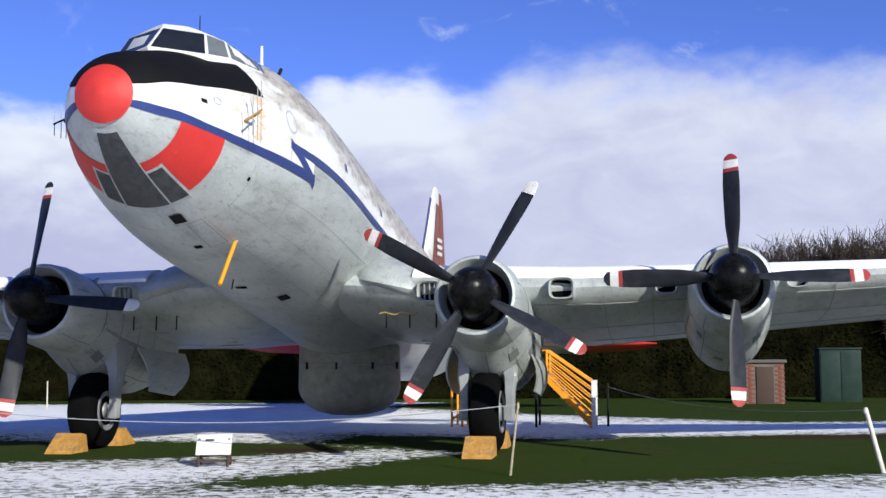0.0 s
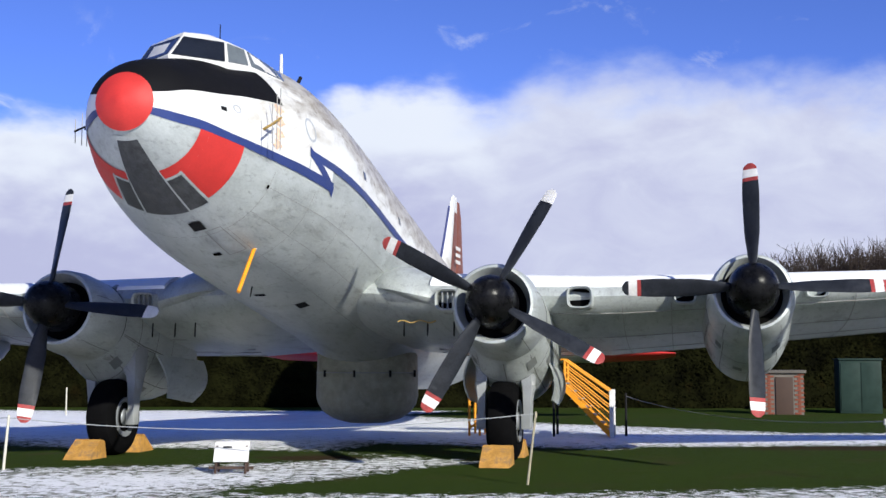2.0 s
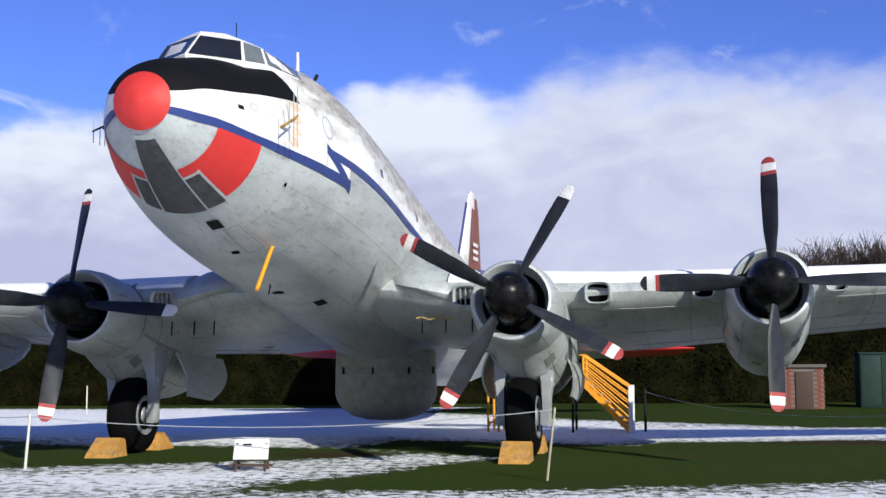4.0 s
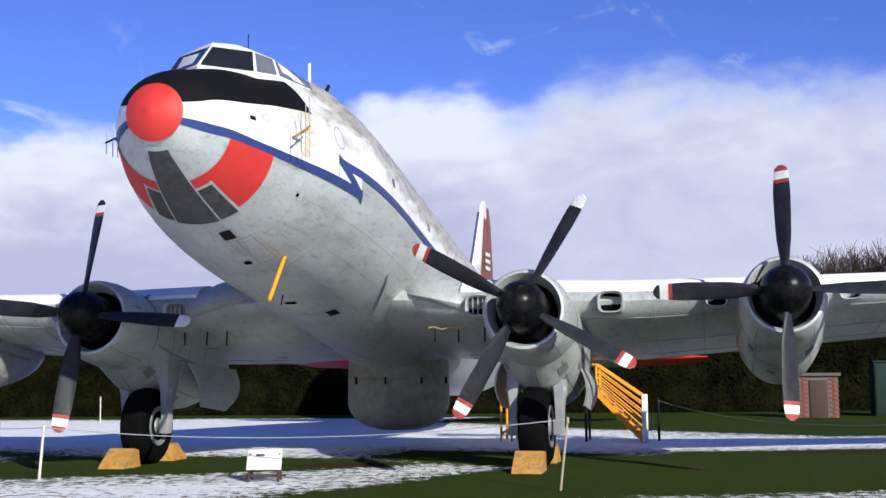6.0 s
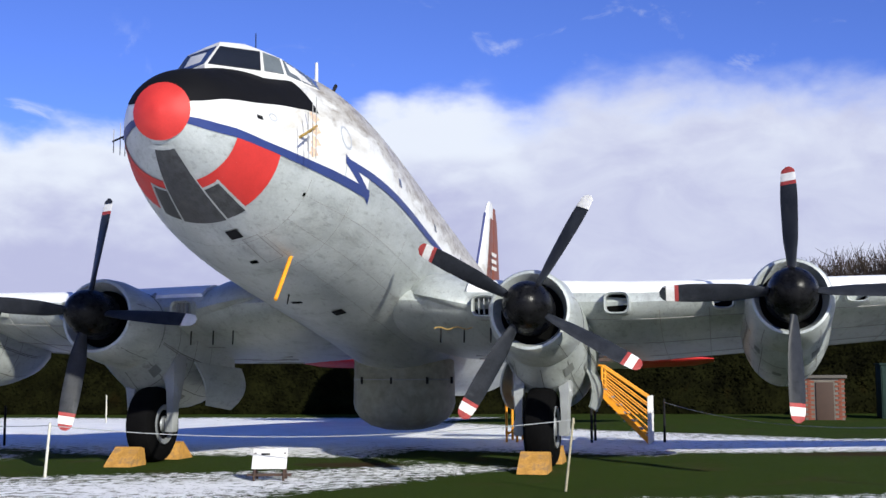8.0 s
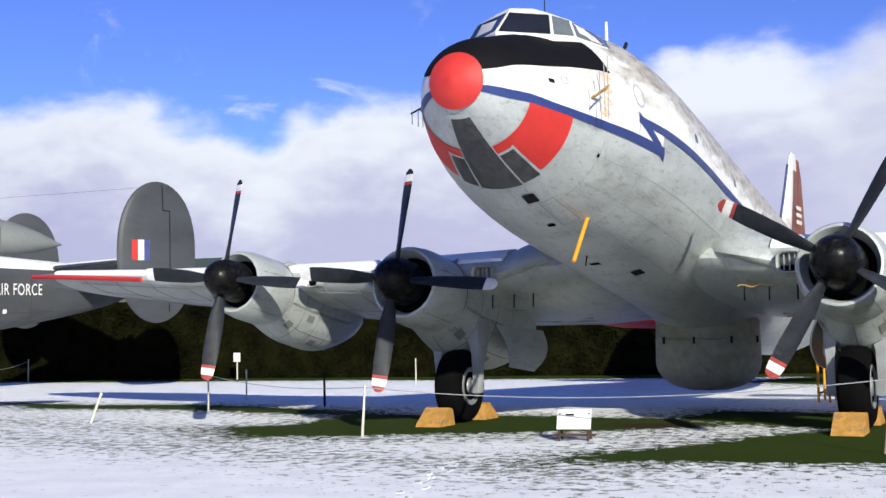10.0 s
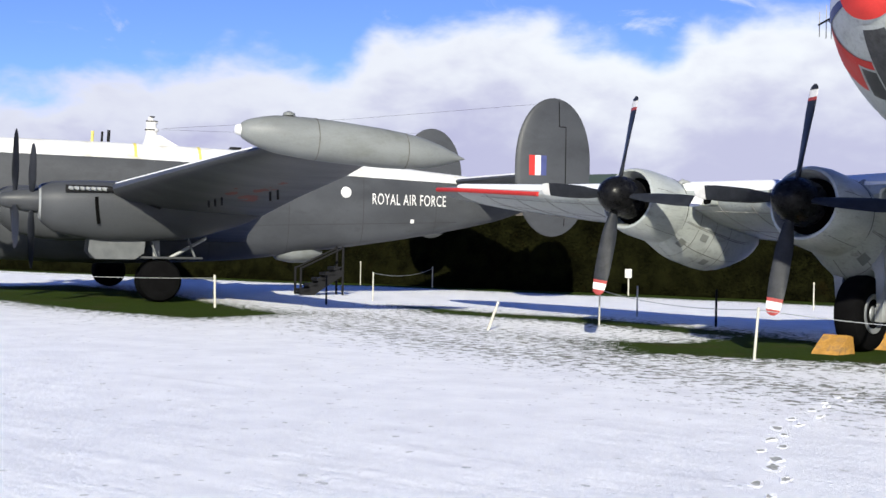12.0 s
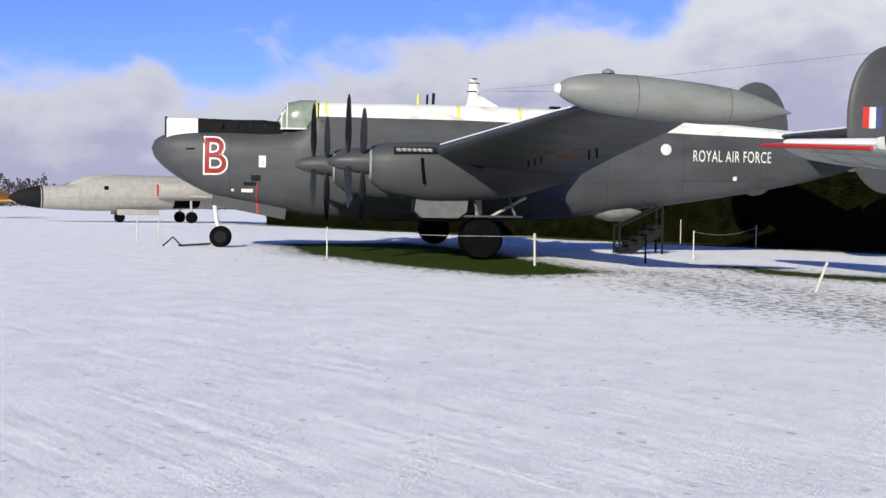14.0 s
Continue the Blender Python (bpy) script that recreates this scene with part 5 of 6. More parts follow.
# bare places: outlines in metres
THAW = [[(0.7, 20.6), (3.6, 24.2), (14, 25.2), (40, 26.5), (40, 18.0), (14, 17.0), (6.1, 16.6), (3.0, 15.7), (0.8, 15.3), (-3.2, 15.1), (-2.8, 16.3), (-1.6, 17.8), (-0.9, 19.2)],
        [(-9.4, 24.4), (-7.6, 23.6), (-5.0, 23.4), (-2.4, 22.8), (-1.2, 21.2), (-3.3, 20.0), (-5.2, 19.3), (-7.2, 18.6), (-9.4, 18.9)],
        [(-10.6, 20.4), (-9.2, 21.4), (-7.2, 22.2), (-6.6, 20.0), (-7.1, 18.6), (-9.0, 18.3)],
        [(-21.6, 28.4), (-14.6, 27.0), (-9.3, 25.0), (-8.6, 23.6), (-12.2, 24.6), (-18.9, 26.4)],
        [(-40.2, 25.2), (-40.1, 31.0), (-31.0, 28.0), (-25.9, 24.9), (-20.7, 22.3), (-20.3, 19.0), (-25.3, 19.6), (-32, 21.0)],
        # thawed ground under the fuselage, also laid here to deepen the aircraft's shadow
        [(-2.5, 22.8), (-1.0, 21.3), (0.7, 20.2), (3.1, 20.6), (3.7, 22.6), (1.2, 24.2), (-1.8, 25.0)],
        [(3.5, 33.0), (8.0, 29.2), (40, 28.6), (40, 46), (2.0, 46), (-2.0, 39)],
        [(-80, 43.4), (3, 42.6), (3, 47), (-80, 47)]]


def thaw_at(x, y):
    """1 on bare grass, 0 on whole snow, falling off over the ragged edge."""
    best = -9.0
    for poly in THAW:
        inside, near = False, 20.0
        for (x0, y0), (x1, y1) in zip(poly, poly[1:] + poly[:1]):
            if (y0 > y) != (y1 > y) and x < (x1 - x0) * (y - y0) / (y1 - y0) + x0:
                inside = not inside
            u = max(0.0, min(1.0, ((x - x0) * (x1 - x0) + (y - y0) * (y1 - y0)) / ((x1 - x0) ** 2 + (y1 - y0) ** 2)))
            near = min(near, math.hypot(x - x0 - u * (x1 - x0), y - y0 - u * (y1 - y0)))
        best = max(best, near if inside else -near)
    if best > 0:
        return min(1.0, 0.5 + best / 1.1)
    far = -best
    return 0.5 - 0.24 * min(1.0, far / 1.6) - 0.26 * min(1.0, max(0.0, far - 1.6) / 5.5)


def build_ground():
    xs = list(np.arange(-60, 24.01, 0.4)) 
    ys = list(np.arange(2, 50.01, 0.4))
    xs = [-900, -300, -150, -90] + xs + [40, 100, 300, 900]
    ys = [-300, -80, -20] + ys + [70, 120, 300, 1500]
    verts = [(x, y, 0.03 * (noise.noise(Vector((x * 0.25, y * 0.25, 0)))) + 0.012 * noise.noise(Vector((x * 1.3, y * 1.3, 3)))) for y in ys for x in xs]
    w = len(xs)
    faces = [(j * w + i, j * w + i + 1, (j + 1) * w + i + 1, (j + 1) * w + i) for j in range(len(ys) - 1) for i in range(w - 1)]
    me = bpy.data.meshes.new("ground")
    me.from_pydata(verts, [], faces)
    at = me.attributes.new("thaw", "FLOAT", "POINT")
    at.data.foreach_set("value", [thaw_at(x, y) for x, y, z in verts])
    worn = me.attributes.new("mud", "FLOAT", "POINT")
    worn.data.foreach_set("value", [max(0.0, 1 - abs(x - 9.0) / 7.0) * max(0.0, 1.3 - abs(y - 23.6 - 0.03 * x) / 0.9) + max(0.0, 1 - abs(x + 2.6) / 1.8) * max(0.0, 1.2 - abs(y - 21.2) / 0.9) for x, y, z in verts])
    def near(x, y, line):
        best = 99.0
        for (x0, y0), (x1, y1) in zip(line, line[1:]):
            u = max(0.0, min(1.0, ((x - x0) * (x1 - x0) + (y - y0) * (y1 - y0)) / ((x1 - x0) ** 2 + (y1 - y0) ** 2)))
            best = min(best, math.hypot(x - x0 - u * (x1 - x0), y - y0 - u * (y1 - y0)))
        return best
    worn_lines = [([(-17.0, 20.2), (-12.0, 17.4), (-8.3, 16.2), (-5.0, 15.0), (-2.5, 13.6)], 2.8), ([(-9.0, 17.2), (-5.0, 18.2), (-2.0, 19.2)], 1.6), ([(-20.0, 23.5), (-13.5, 20.6), (-9.0, 18.4)], 3.4), ([(2.0, 15.2), (14.0, 16.0)], 1.4), ([(5.0, 30.0), (9.0, 31.0)], 4.0)]
    bare_bits = me.attributes.new("thin", "FLOAT", "POINT")
    bare_bits.data.foreach_set("value", [max(max(0.0, 1 - near(x, y, line) / half) for line, half in worn_lines) for x, y, z in verts])
    me.materials.append(ground_material())
    me.shade_smooth()
    return tagged(new("ground", me), "snow-covered field with thawed grass patches", "ground", kind="structure")


ground_sheet = build_ground()


# ---- a trail of footprints across the snow ----
def footprints():
    e = thing("footprint_trail", pose(0, 0, 0), "trail of shallow footprints trodden into the snow", "footprints")
    rng = random.Random(12)
    path_y = [7.6, 9.0, 10.0, 10.8, 11.8, 12.6, 14.6]
    path_x = [-2.85, -3.23, -3.6, -3.83, -4.03, -4.1, -4.36]
    for k in range(20):
        y = 7.6 + 7.0 * k / 19 + rng.uniform(-0.06, 0.06)
        x = spline(path_y, path_x, y) + (0.07 if k % 2 else -0.07) + rng.uniform(-0.06, 0.06)
        turn = 0.25 + rng.uniform(-0.2, 0.2)
        def at(u, v, lift):
            px, py = x + u * math.cos(turn) - v * math.sin(turn), y + u * math.sin(turn) + v * math.cos(turn)
            z = 0.03 * noise.noise(Vector((px * 0.25, py * 0.25, 0))) + 0.012 * noise.noise(Vector((px * 1.3, py * 1.3, 3)))
            return Vector((px, py, z + lift))
        ang = [2 * math.pi * j / 16 for j in range(16)]
        size = rng.uniform(0.45, 0.95)
        shape = [(0.05 * size * math.cos(q) * (1 + 0.18 * math.sin(q)), 0.14 * size * math.sin(q)) for q in ang]
        wob = [rng.uniform(0.7, 1.3) for _ in ang]
        bm = bmesh.new()
        loft(bm, [[at(u * s * w, v * s * w, lift) for (u, v), w in zip(shape, wob)] for s, lift in ((1.75, -0.006), (1.4, 0.009), (1.15, 0.011), (0.95, 0.005))], cap=False)
        rim = part("trodden_rim", bm, ground_sheet.data.materials[0], e)
        bm = bmesh.new()
        loft(bm, [[at(u * s * w, v * s * w, 0.006) for (u, v), w in zip(shape, wob)] for s in (0.98, 0.02)], cap=False)
        part("sole_mark", bm, M_sole, rim)


footprints()


# ---- fence posts and rope ----
def fence_post(x, y, h=0.92, r=0.023, dark=False, lean=(0, 0)):
    e = thing("fence_post", pose(x, y, -0.03), "dark iron fence post standing in snow" if dark else "thin weathered wooden fence post on the grass" if dark is None else "white painted fence post standing in snow", "fence post", "rope fence posts")
    bm = bmesh.new()
    tube(bm, [(0, 0, 0), (lean[0] * 0.5, lean[1] * 0.5, h * 0.5), (lean[0], lean[1], h)], r, 10, r * 0.85)
    paint = M_darkpost if dark else M_oldpost if dark is None else M_post
    part("shaft", bm, paint, e)
    bm = bmesh.new()
    tube(bm, [(lean[0] * 0.97, lean[1] * 0.97, h * 0.93), (lean[0], lean[1], h + 0.012)], r * 1.15, 10, r * 0.7)
    part("cap", bm, paint, e)
    return e


for args in [(0.89, 16.6, 1.0, 0.019, None, (0.12, 0)), (6.05, 16.8, 0.9, 0.036, False, (-0.22, 0)), (-7.0, 18.5, 0.86, 0.023, False, (0.06, 0)), (-13.1, 24.8), (-13.95, 21.4, 0.62, 0.03, False, (0.25, 0)),
             (-23.9, 23.1, 0.9, 0.035, False, (-0.03, 0)), (-29.2, 19.8, 0.95), (-44.3, 21.0, 0.95), (-45.4, 22.5, 0.9), (-24.5, 30.7, 0.95), (-35.8, 43.9, 1.15), (-30.7, 42.6, 1.0), (-12.65, 38.6, 0.9),
             (-23.3, 27.0, 0.9, 0.03, True), (-11.0, 26.6, 0.9, 0.03, True), (3.75, 27.8, 1.0, 0.03, True), (-14.2, 29.0, 0.85)]:
    fence_post(*args)


def rope(points, sag=0.1):
    bm = bmesh.new()
    for (x0, y0, z0), (x1, y1, z1) in zip(points, points[1:]):
        tube(bm, [(x0 + (x1 - x0) * u, y0 + (y1 - y0) * u, z0 + (z1 - z0) * u - sag * 4 * u * (1 - u)) for u in [k / 16 for k in range(17)]], 0.007, 6)
    ob = part("rope", bm, M_rope)
    return tagged(ob, "thin pale rope strung between fence posts", "rope")


rope([(0.98, 16.6, 0.95), (-6.95, 18.5, 0.80)], 0.20)
rope([(-6.95, 18.5, 0.80), (-13.1, 24.8, 0.82)], 0.12)
rope([(-24.5, 30.7, 0.9), (-30.7, 42.6, 0.9)], 0.2)
rope([(-23.9, 23.1, 0.8), (-29.2, 19.8, 0.85)], 0.06)
rope([(5.83, 16.8, 0.85), (3.75, 27.8, 0.9)], 0.2)


# ---- chocks and the information board ----
def chock(x, y, turn):
    e = thing("wheel_chock", PLANE @ pose(x, y, 0, 0, 0, turn), "yellow wooden wheel chock, wedged against the tyre", "chock", "wheel chocks")
    bm = bmesh.new()
    prof = [(-0.36, 0), (0.28, 0), (0.20, 0.30), (0.07, 0.33), (-0.26, 0.09)]
    loft(bm, [[Vector((sx * 0.24, py, pz)) for py, pz in prof] for sx in (-1, -0.97, 0.97, 1)])
    part("block", bm, M_wood, e)
    return e


for side in (1, -1):
    b = 3.62 if side > 0 else -3.50
    chock(b, 1.08, 0)
    chock(b, 2.92, 180)


def info_board():
    e = thing("information_board", pose(-3.45, 18.2, 0, 0, 0, 4), "sloping white information board on a low trestle", "sign")
    bm = bmesh.new()
    m = pose(0, 0, 0.30, -38, 0, 0)
    box(bm, -0.26, -0.02, -0.17, 0.26, 0.0, 0.19, m, 0.006)
    panel = part("panel", bm, M_band_white, e)
    bm = bmesh.new()
    box(bm, -0.13, -0.026, 0.07, 0.0, -0.0215, 0.10, m)
    part("picture_bar", bm, M_darkpost, panel)
    for s in (-1, 1):
        bm = bmesh.new()
        tube(bm, [(s * 0.22, -0.16, 0.0), (s * 0.22, 0.0, 0.27)], 0.02, 6)
        tube(bm, [(s * 0.22, 0.25, 0.0), (s * 0.22, 0.05, 0.40)], 0.02, 6)
        part("leg", bm, M_door, e)
    bm = bmesh.new()
    box(bm, -0.33, -0.06, 0.06, 0.33, 0.0, 0.10)
    part("rail", bm, M_door, e)
    return e


info_board()


# ---- hedge, sheds and distance ----
def build_hedge(x0, x1, y, h, depth, name_label):
    rng = random.Random(int(x0 * 7 + y))
    e = thing("hedge", pose(0, 0, 0), name_label, "hedge")
    bm = bmesh.new()
    n = int((x1 - x0) / 0.5)
    rings = []
    for i in range(n + 1):
        x = x0 + (x1 - x0) * i / n
        ring = []
        for yy, zz in [(y, 0), (y - 0.04, 0.6), (y, 1.2), (y + 0.05, h * 0.8), (y + 0.2, h), (y + depth - 0.2, h), (y + depth, h * 0.8), (y + depth, 0)]:
            ring.append(Vector((x, yy + 0.12 * noise.noise(Vector((x * 0.9, zz, yy))), zz + (0.12 * noise.noise(Vector((x * 0.7, yy, 5))) if zz > 1 else 0))))
        rings.append(ring)
    loft(bm, rings)
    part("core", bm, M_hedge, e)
    verts, faces = [], []
    for _ in range(int((x1 - x0) * 800)):
        x, z = rng.uniform(x0, x1), rng.uniform(0.02, h + 0.03)
        yy = y + rng.uniform(-0.12, 0.05) + (rng.uniform(0, 0.8) if z > h - 0.1 else 0)
        s = rng.uniform(0.03, 0.075)
        q = Euler((rng.uniform(0.9, 1.9), rng.uniform(-0.9, 0.9), rng.uniform(-0.6, 0.6))).to_matrix()
        k = len(verts)
        for c in ((-s, 0, 0), (0, -s * 0.6, 0.01), (s, 0, 0), (0, s * 0.6, 0.01)):
            verts.append(tuple(Vector((x, yy, z)) + q @ Vector(c)))
        faces.append((k, k + 1, k + 2, k + 3))
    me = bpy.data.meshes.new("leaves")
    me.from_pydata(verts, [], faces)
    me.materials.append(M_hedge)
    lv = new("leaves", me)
    lv.parent = e
    lv["kind"] = "stuff"
    return e


build_hedge(-75, 30, 45.6, 3.3, 1.6, "long clipped dark green hedge behind the aircraft")


def build_shed():
    e = thing("brick_shed", pose(10.57, 39.9, 0, 0, 0, -6), "small red brick shed with a flat roof and brown door", "shed")
    bm = bmesh.new()
    box(bm, -0.62, 0, 0, 0.62, 1.2, 1.35)
    wall = part("wall", bm, M_mortar, e, smooth=False)
    bm = bmesh.new()
    box(bm, -0.70, -0.10, 1.35, 0.70, 1.3, 1.45, bevel=0.01)
    part("roof", bm, M_felt, e)
    bm = bmesh.new()
    box(bm, -0.28, -0.045, 0.0, 0.28, -0.006, 1.22, bevel=0.006)
    part("door", bm, M_door, e)
    bm = bmesh.new()
    box(bm, -0.10, -0.03, -0.031, 0.10, 0.0, 0.031, bevel=0.0)
    brick = part("brick", bm, M_brick, wall, smooth=False)
    me = brick.data
    first = True
    for row in range(18):
        for k in range(-4, 5):
            x = k * 0.215 + (0.107 if row % 2 else 0)
            if abs(x) < 0.36 or abs(x) > 0.56:
                continue
            ob = brick if first else new("brick", me)
            first = False
            ob.parent = wall
            ob.location = (x, 0.012, 0.04 + row * 0.075)
    return e


build_shed()


def build_cabinet():
    e = thing("green_cabinet", pose(13.4, 40.9, 0, 0, 0, -8), "dark green metal cabinet standing on the grass", "cabinet")
    bm = bmesh.new()
    box(bm, -0.68, 0, 0, 0.68, 1.1, 1.78, bevel=0.02)
    body = part("body", bm, M_green, e)
    bm = bmesh.new()
    box(bm, -0.72, -0.05, 1.78, 0.72, 1.15, 1.84, bevel=0.01)
    part("lid", bm, M_green, e)
    for s in (-1, 1):
        bm = bmesh.new()
        box(bm, s * 0.33 - 0.31, -0.02, 0.08, s * 0.33 + 0.31, -0.003, 1.70, bevel=0.004)
        part("door", bm, M_green, body)
    return e


build_cabinet()


# ---- boarding steps by the transport's rear door: x across, y aft in its own axes ----
def build_airstair():
    e = thing("boarding_steps", PLANE @ pose(0, 9.6, 0), "yellow railed boarding steps standing by the transport aircraft", "steps")
    bot, top_b, top_z = 4.97, 3.78, 1.28
    def along(u, dz=0.0, dy=0.0):
        return Vector((bot + (top_b - bot) * u, dy, 0.06 + (top_z - 0.06) * u + dz))
    for dy in (-0.4, 0.4):
        bm = bmesh.new()
        loft(bm, [[along(u, 0, dy) + Vector((0, y, z)) for y, z in ((-0.02, -0.09), (0.02, -0.09), (0.02, 0.07), (-0.02, 0.07))] for u in (0.0, 1.0)])
        part("stringer", bm, M_orange, e, smooth=False)
        for k in range(5):
            bm = bmesh.new()
            tube(bm, [(bot + 0.02, dy, 0.24 + 0.19 * k), (3.95, dy, 1.20 + 0.13 * k)], 0.026 if k == 4 else 0.017, 8)
            part("rail", bm, M_orange, e)
        for x, z0, z1 in ((3.95, 1.05, 1.74), (1.76, 0.0, 1.64), (2.0, 0.0, 1.5)):
            bm = bmesh.new()
            tube(bm, [(x, dy, z0), (x, dy, z1)], 0.028, 8)
            part("rail_post", bm, M_orange, e)
        bm = bmesh.new()
        box(bm, bot - 0.02, dy - 0.035, 0.0, bot + 0.07, dy + 0.035, 1.05, bevel=0.008)
        part("newel_post", bm, M_band_white, e)
        bm = bmesh.new()
        tube(bm, [(1.76, dy, 0.15), (2.5, dy, 0.80)], 0.02, 8)
        part("brace", bm, M_orange, e)
        bm = bmesh.new()
        tube(bm, [(1.76, dy, 0.22), (2.5, dy, 0.22)], 0.02, 8)
        part("brace", bm, M_orange, e)
        bm = bmesh.new()
        tube(bm, [(1.76, dy, 1.62), (3.95, dy, 1.74)], 0.02, 8)
        part("rail", bm, M_orange, e)
        bm = bmesh.new()
        tube(bm, [(3.7, dy, 0.0), (3.7, dy, 1.25)], 0.03, 8)
        part("platform_leg", bm, M_darkpost, e)
    for k in range(7):
        p = along((k + 0.5) / 7)
        bm = bmesh.new()
        box(bm, p.x - 0.13, -0.38, p.z - 0.015, p.x + 0.13, 0.38, p.z + 0.015)
        part("tread", bm, M_strut, e)
    bm = bmesh.new()
    box(bm, 1.7, -0.42, top_z - 0.03, 3.8, 0.42, top_z + 0.02)
    part("platform", bm, M_strut, e)
    return e


build_airstair()


def build_dark_steps():
    e = thing("entry_ladder", PATROL @ pose(0.9, 17.6, 0), "dark iron entry steps under the patrol aircraft", "steps")
    for x in (-0.4, 0.4):
        for a0, a1, z in ((-0.8, -0.8, 1.0), (0.75, 0.75, 1.75)):
            bm = bmesh.new()
            tube(bm, [(x, a0, 0), (x, a1, z)], 0.045, 8)
            part("leg", bm, M_darkpost, e)
        bm = bmesh.new()
        tube(bm, [(x, -0.8, 0.95), (x, 0.75, 1.7)], 0.035, 8)
        part("handrail", bm, M_darkpost, e)
        bm = bmesh.new()
        loft(bm, [[Vector((x + dx, -0.85, 0.02)), Vector((x + dx, 0.75, 1.05)), Vector((x + dx, 0.75, 0.70)), Vector((x + dx, -0.3, 0.0))] for dx in (-0.02, 0.02)])
        part("side_plate", bm, M_darkpost, e)
    for k in range(5):
        bm = bmesh.new()
        box(bm, -0.42, -0.8 + 0.3 * k, 0.10 + 0.2 * k, 0.42, -0.46 + 0.3 * k, 0.22 + 0.2 * k)
        part("tread", bm, M_darkpost, e)
    return e


build_dark_steps()


def hedge_sign():
    e = thing("small_sign", pose(-22.1, 44.3, 0), "small white notice on a thin post by the hedge", "sign")
    bm = bmesh.new()
    tube(bm, [(0, 0, 0), (0, 0, 0.95)], 0.03, 8)
    part("post", bm, M_post, e)
    bm = bmesh.new()
    box(bm, -0.15, -0.03, 0.72, 0.15, -0.005, 1.08, bevel=0.006)
    part("board", bm, M_band_white, e)
    return e


hedge_sign()


# ---- barn behind the hedge ----
def build_barn():
    e = thing("barn", pose(-46.5, 57, 0, 0, 0, 4), "long low barn with a green sheet roof behind the hedge", "building")
    L, W, eave, ridge = 17.0, 6.5, 4.2, 6.0
    bm = bmesh.new()
    loft(bm, [[Vector((x, -W, 0)), Vector((x, -W, eave)), Vector((x, 0, ridge - 0.1)), Vector((x, W, eave)), Vector((x, W, 0))] for x in (-L, L)])
    part("wall", bm, M_felt, e, smooth=False)
    for s in (1, -1):
        bm = bmesh.new()
        n = int(L * 2 / 0.4)
        rows = []
        for v, t in ((0, 0.06), (1, 0.06)):
            rows.append([Vector((-L - 0.3 + (2 * L + 0.6) * k / n, s * (W + 0.4) * (1 - v), eave - 0.12 + (ridge - eave + 0.12) * v + (0.012 if k % 2 else 0.0))) for k in range(n + 1)])
        loft(bm, rows, cap=False, closed=False)
        part("roof", bm, M_roofgreen, e, smooth=False)
    return e


build_barn()


# ---- bare trees ----
def bare_tree(x, y, h, seed, label):
    rng = random.Random(seed)
    e = thing("bare_tree", pose(x, y, 0), label, "tree", "bare trees behind the hedge")
    trunk, crown = bmesh.new(), bmesh.new()
    def grow(p, d, length, r, depth):
        pts = [p]
        for k in range(3):
            d = (d + Vector((rng.uniform(-0.2, 0.2), rng.uniform(-0.2, 0.2), rng.uniform(-0.05, 0.15)))).normalized()
            pts.append(pts[-1] + d * length / 3)
        tube(trunk if depth < 2 else crown, pts, r, 6 if depth < 2 else 3, r * 0.62)
        if depth >= 5:
            return
        for _ in range(4 if depth < 4 else 11):
            nd = (d + Vector((rng.uniform(-0.9, 0.9), rng.uniform(-0.9, 0.9), rng.uniform(-0.15, 0.6)))).normalized()
            grow(pts[rng.choice((1, 2, 3))] if depth else pts[3], nd, length * rng.uniform(0.55, 0.8), max(0.015, r * 0.56), depth + 1)
    grow(Vector((0, 0, -0.1)), Vector((0, 0, 1)), h * 0.30, h * 0.028, 0)
    # fine twigs fill the crown's outline
    for _ in range(520):
        q, el, k = rng.uniform(0, 2 * math.pi), rng.uniform(-0.5, 1.4), rng.uniform(0.45, 1.0) * rng.uniform(0.8, 1.05)
        d = Vector((math.cos(q) * math.cos(el), math.sin(q) * math.cos(el), math.sin(el)))
        p = Vector((d.x * h * 0.30 * k, d.y * h * 0.30 * k, h * 0.60 + d.z * h * 0.27 * k))
        nd = (d + Vector((rng.uniform(-0.8, 0.8), rng.uniform(-0.8, 0.8), rng.uniform(-0.5, 0.8)))).normalized()
        tube(crown, [p - nd * 0.45, p, p + nd * rng.uniform(0.2, 0.5) + Vector((0, 0, 0.06))], 0.016, 3, 0.008)
    part("trunk", trunk, M_bark, e)
    ob = part("crown", crown, M_bark, e)
    ob["kind"] = "stuff"
    return e


for x, y, h, sd in [(15.0, 57, 8.6, 9), (16.0, 56, 9.2, 3), (17.0, 58, 9.0, 4), (18.0, 56, 9.4, 5), (19.0, 57, 9.2, 6), (20.0, 56, 9.6, 7), (21.2, 57, 9.8, 12), (22.6, 56, 9.6, 13), (25.0, 58, 9.6, 10), (17.6, 45, 5.2, 8)]:
    bare_tree(x, y, h * 0.9, sd, "leafless winter tree standing behind the hedge")


# ---- far jet and distance beyond the patrol aircraft ----
def polar(az, r, z=0.0):
    return Vector((-math.sin(radians(az)) * r, math.cos(radians(az)) * r, z))


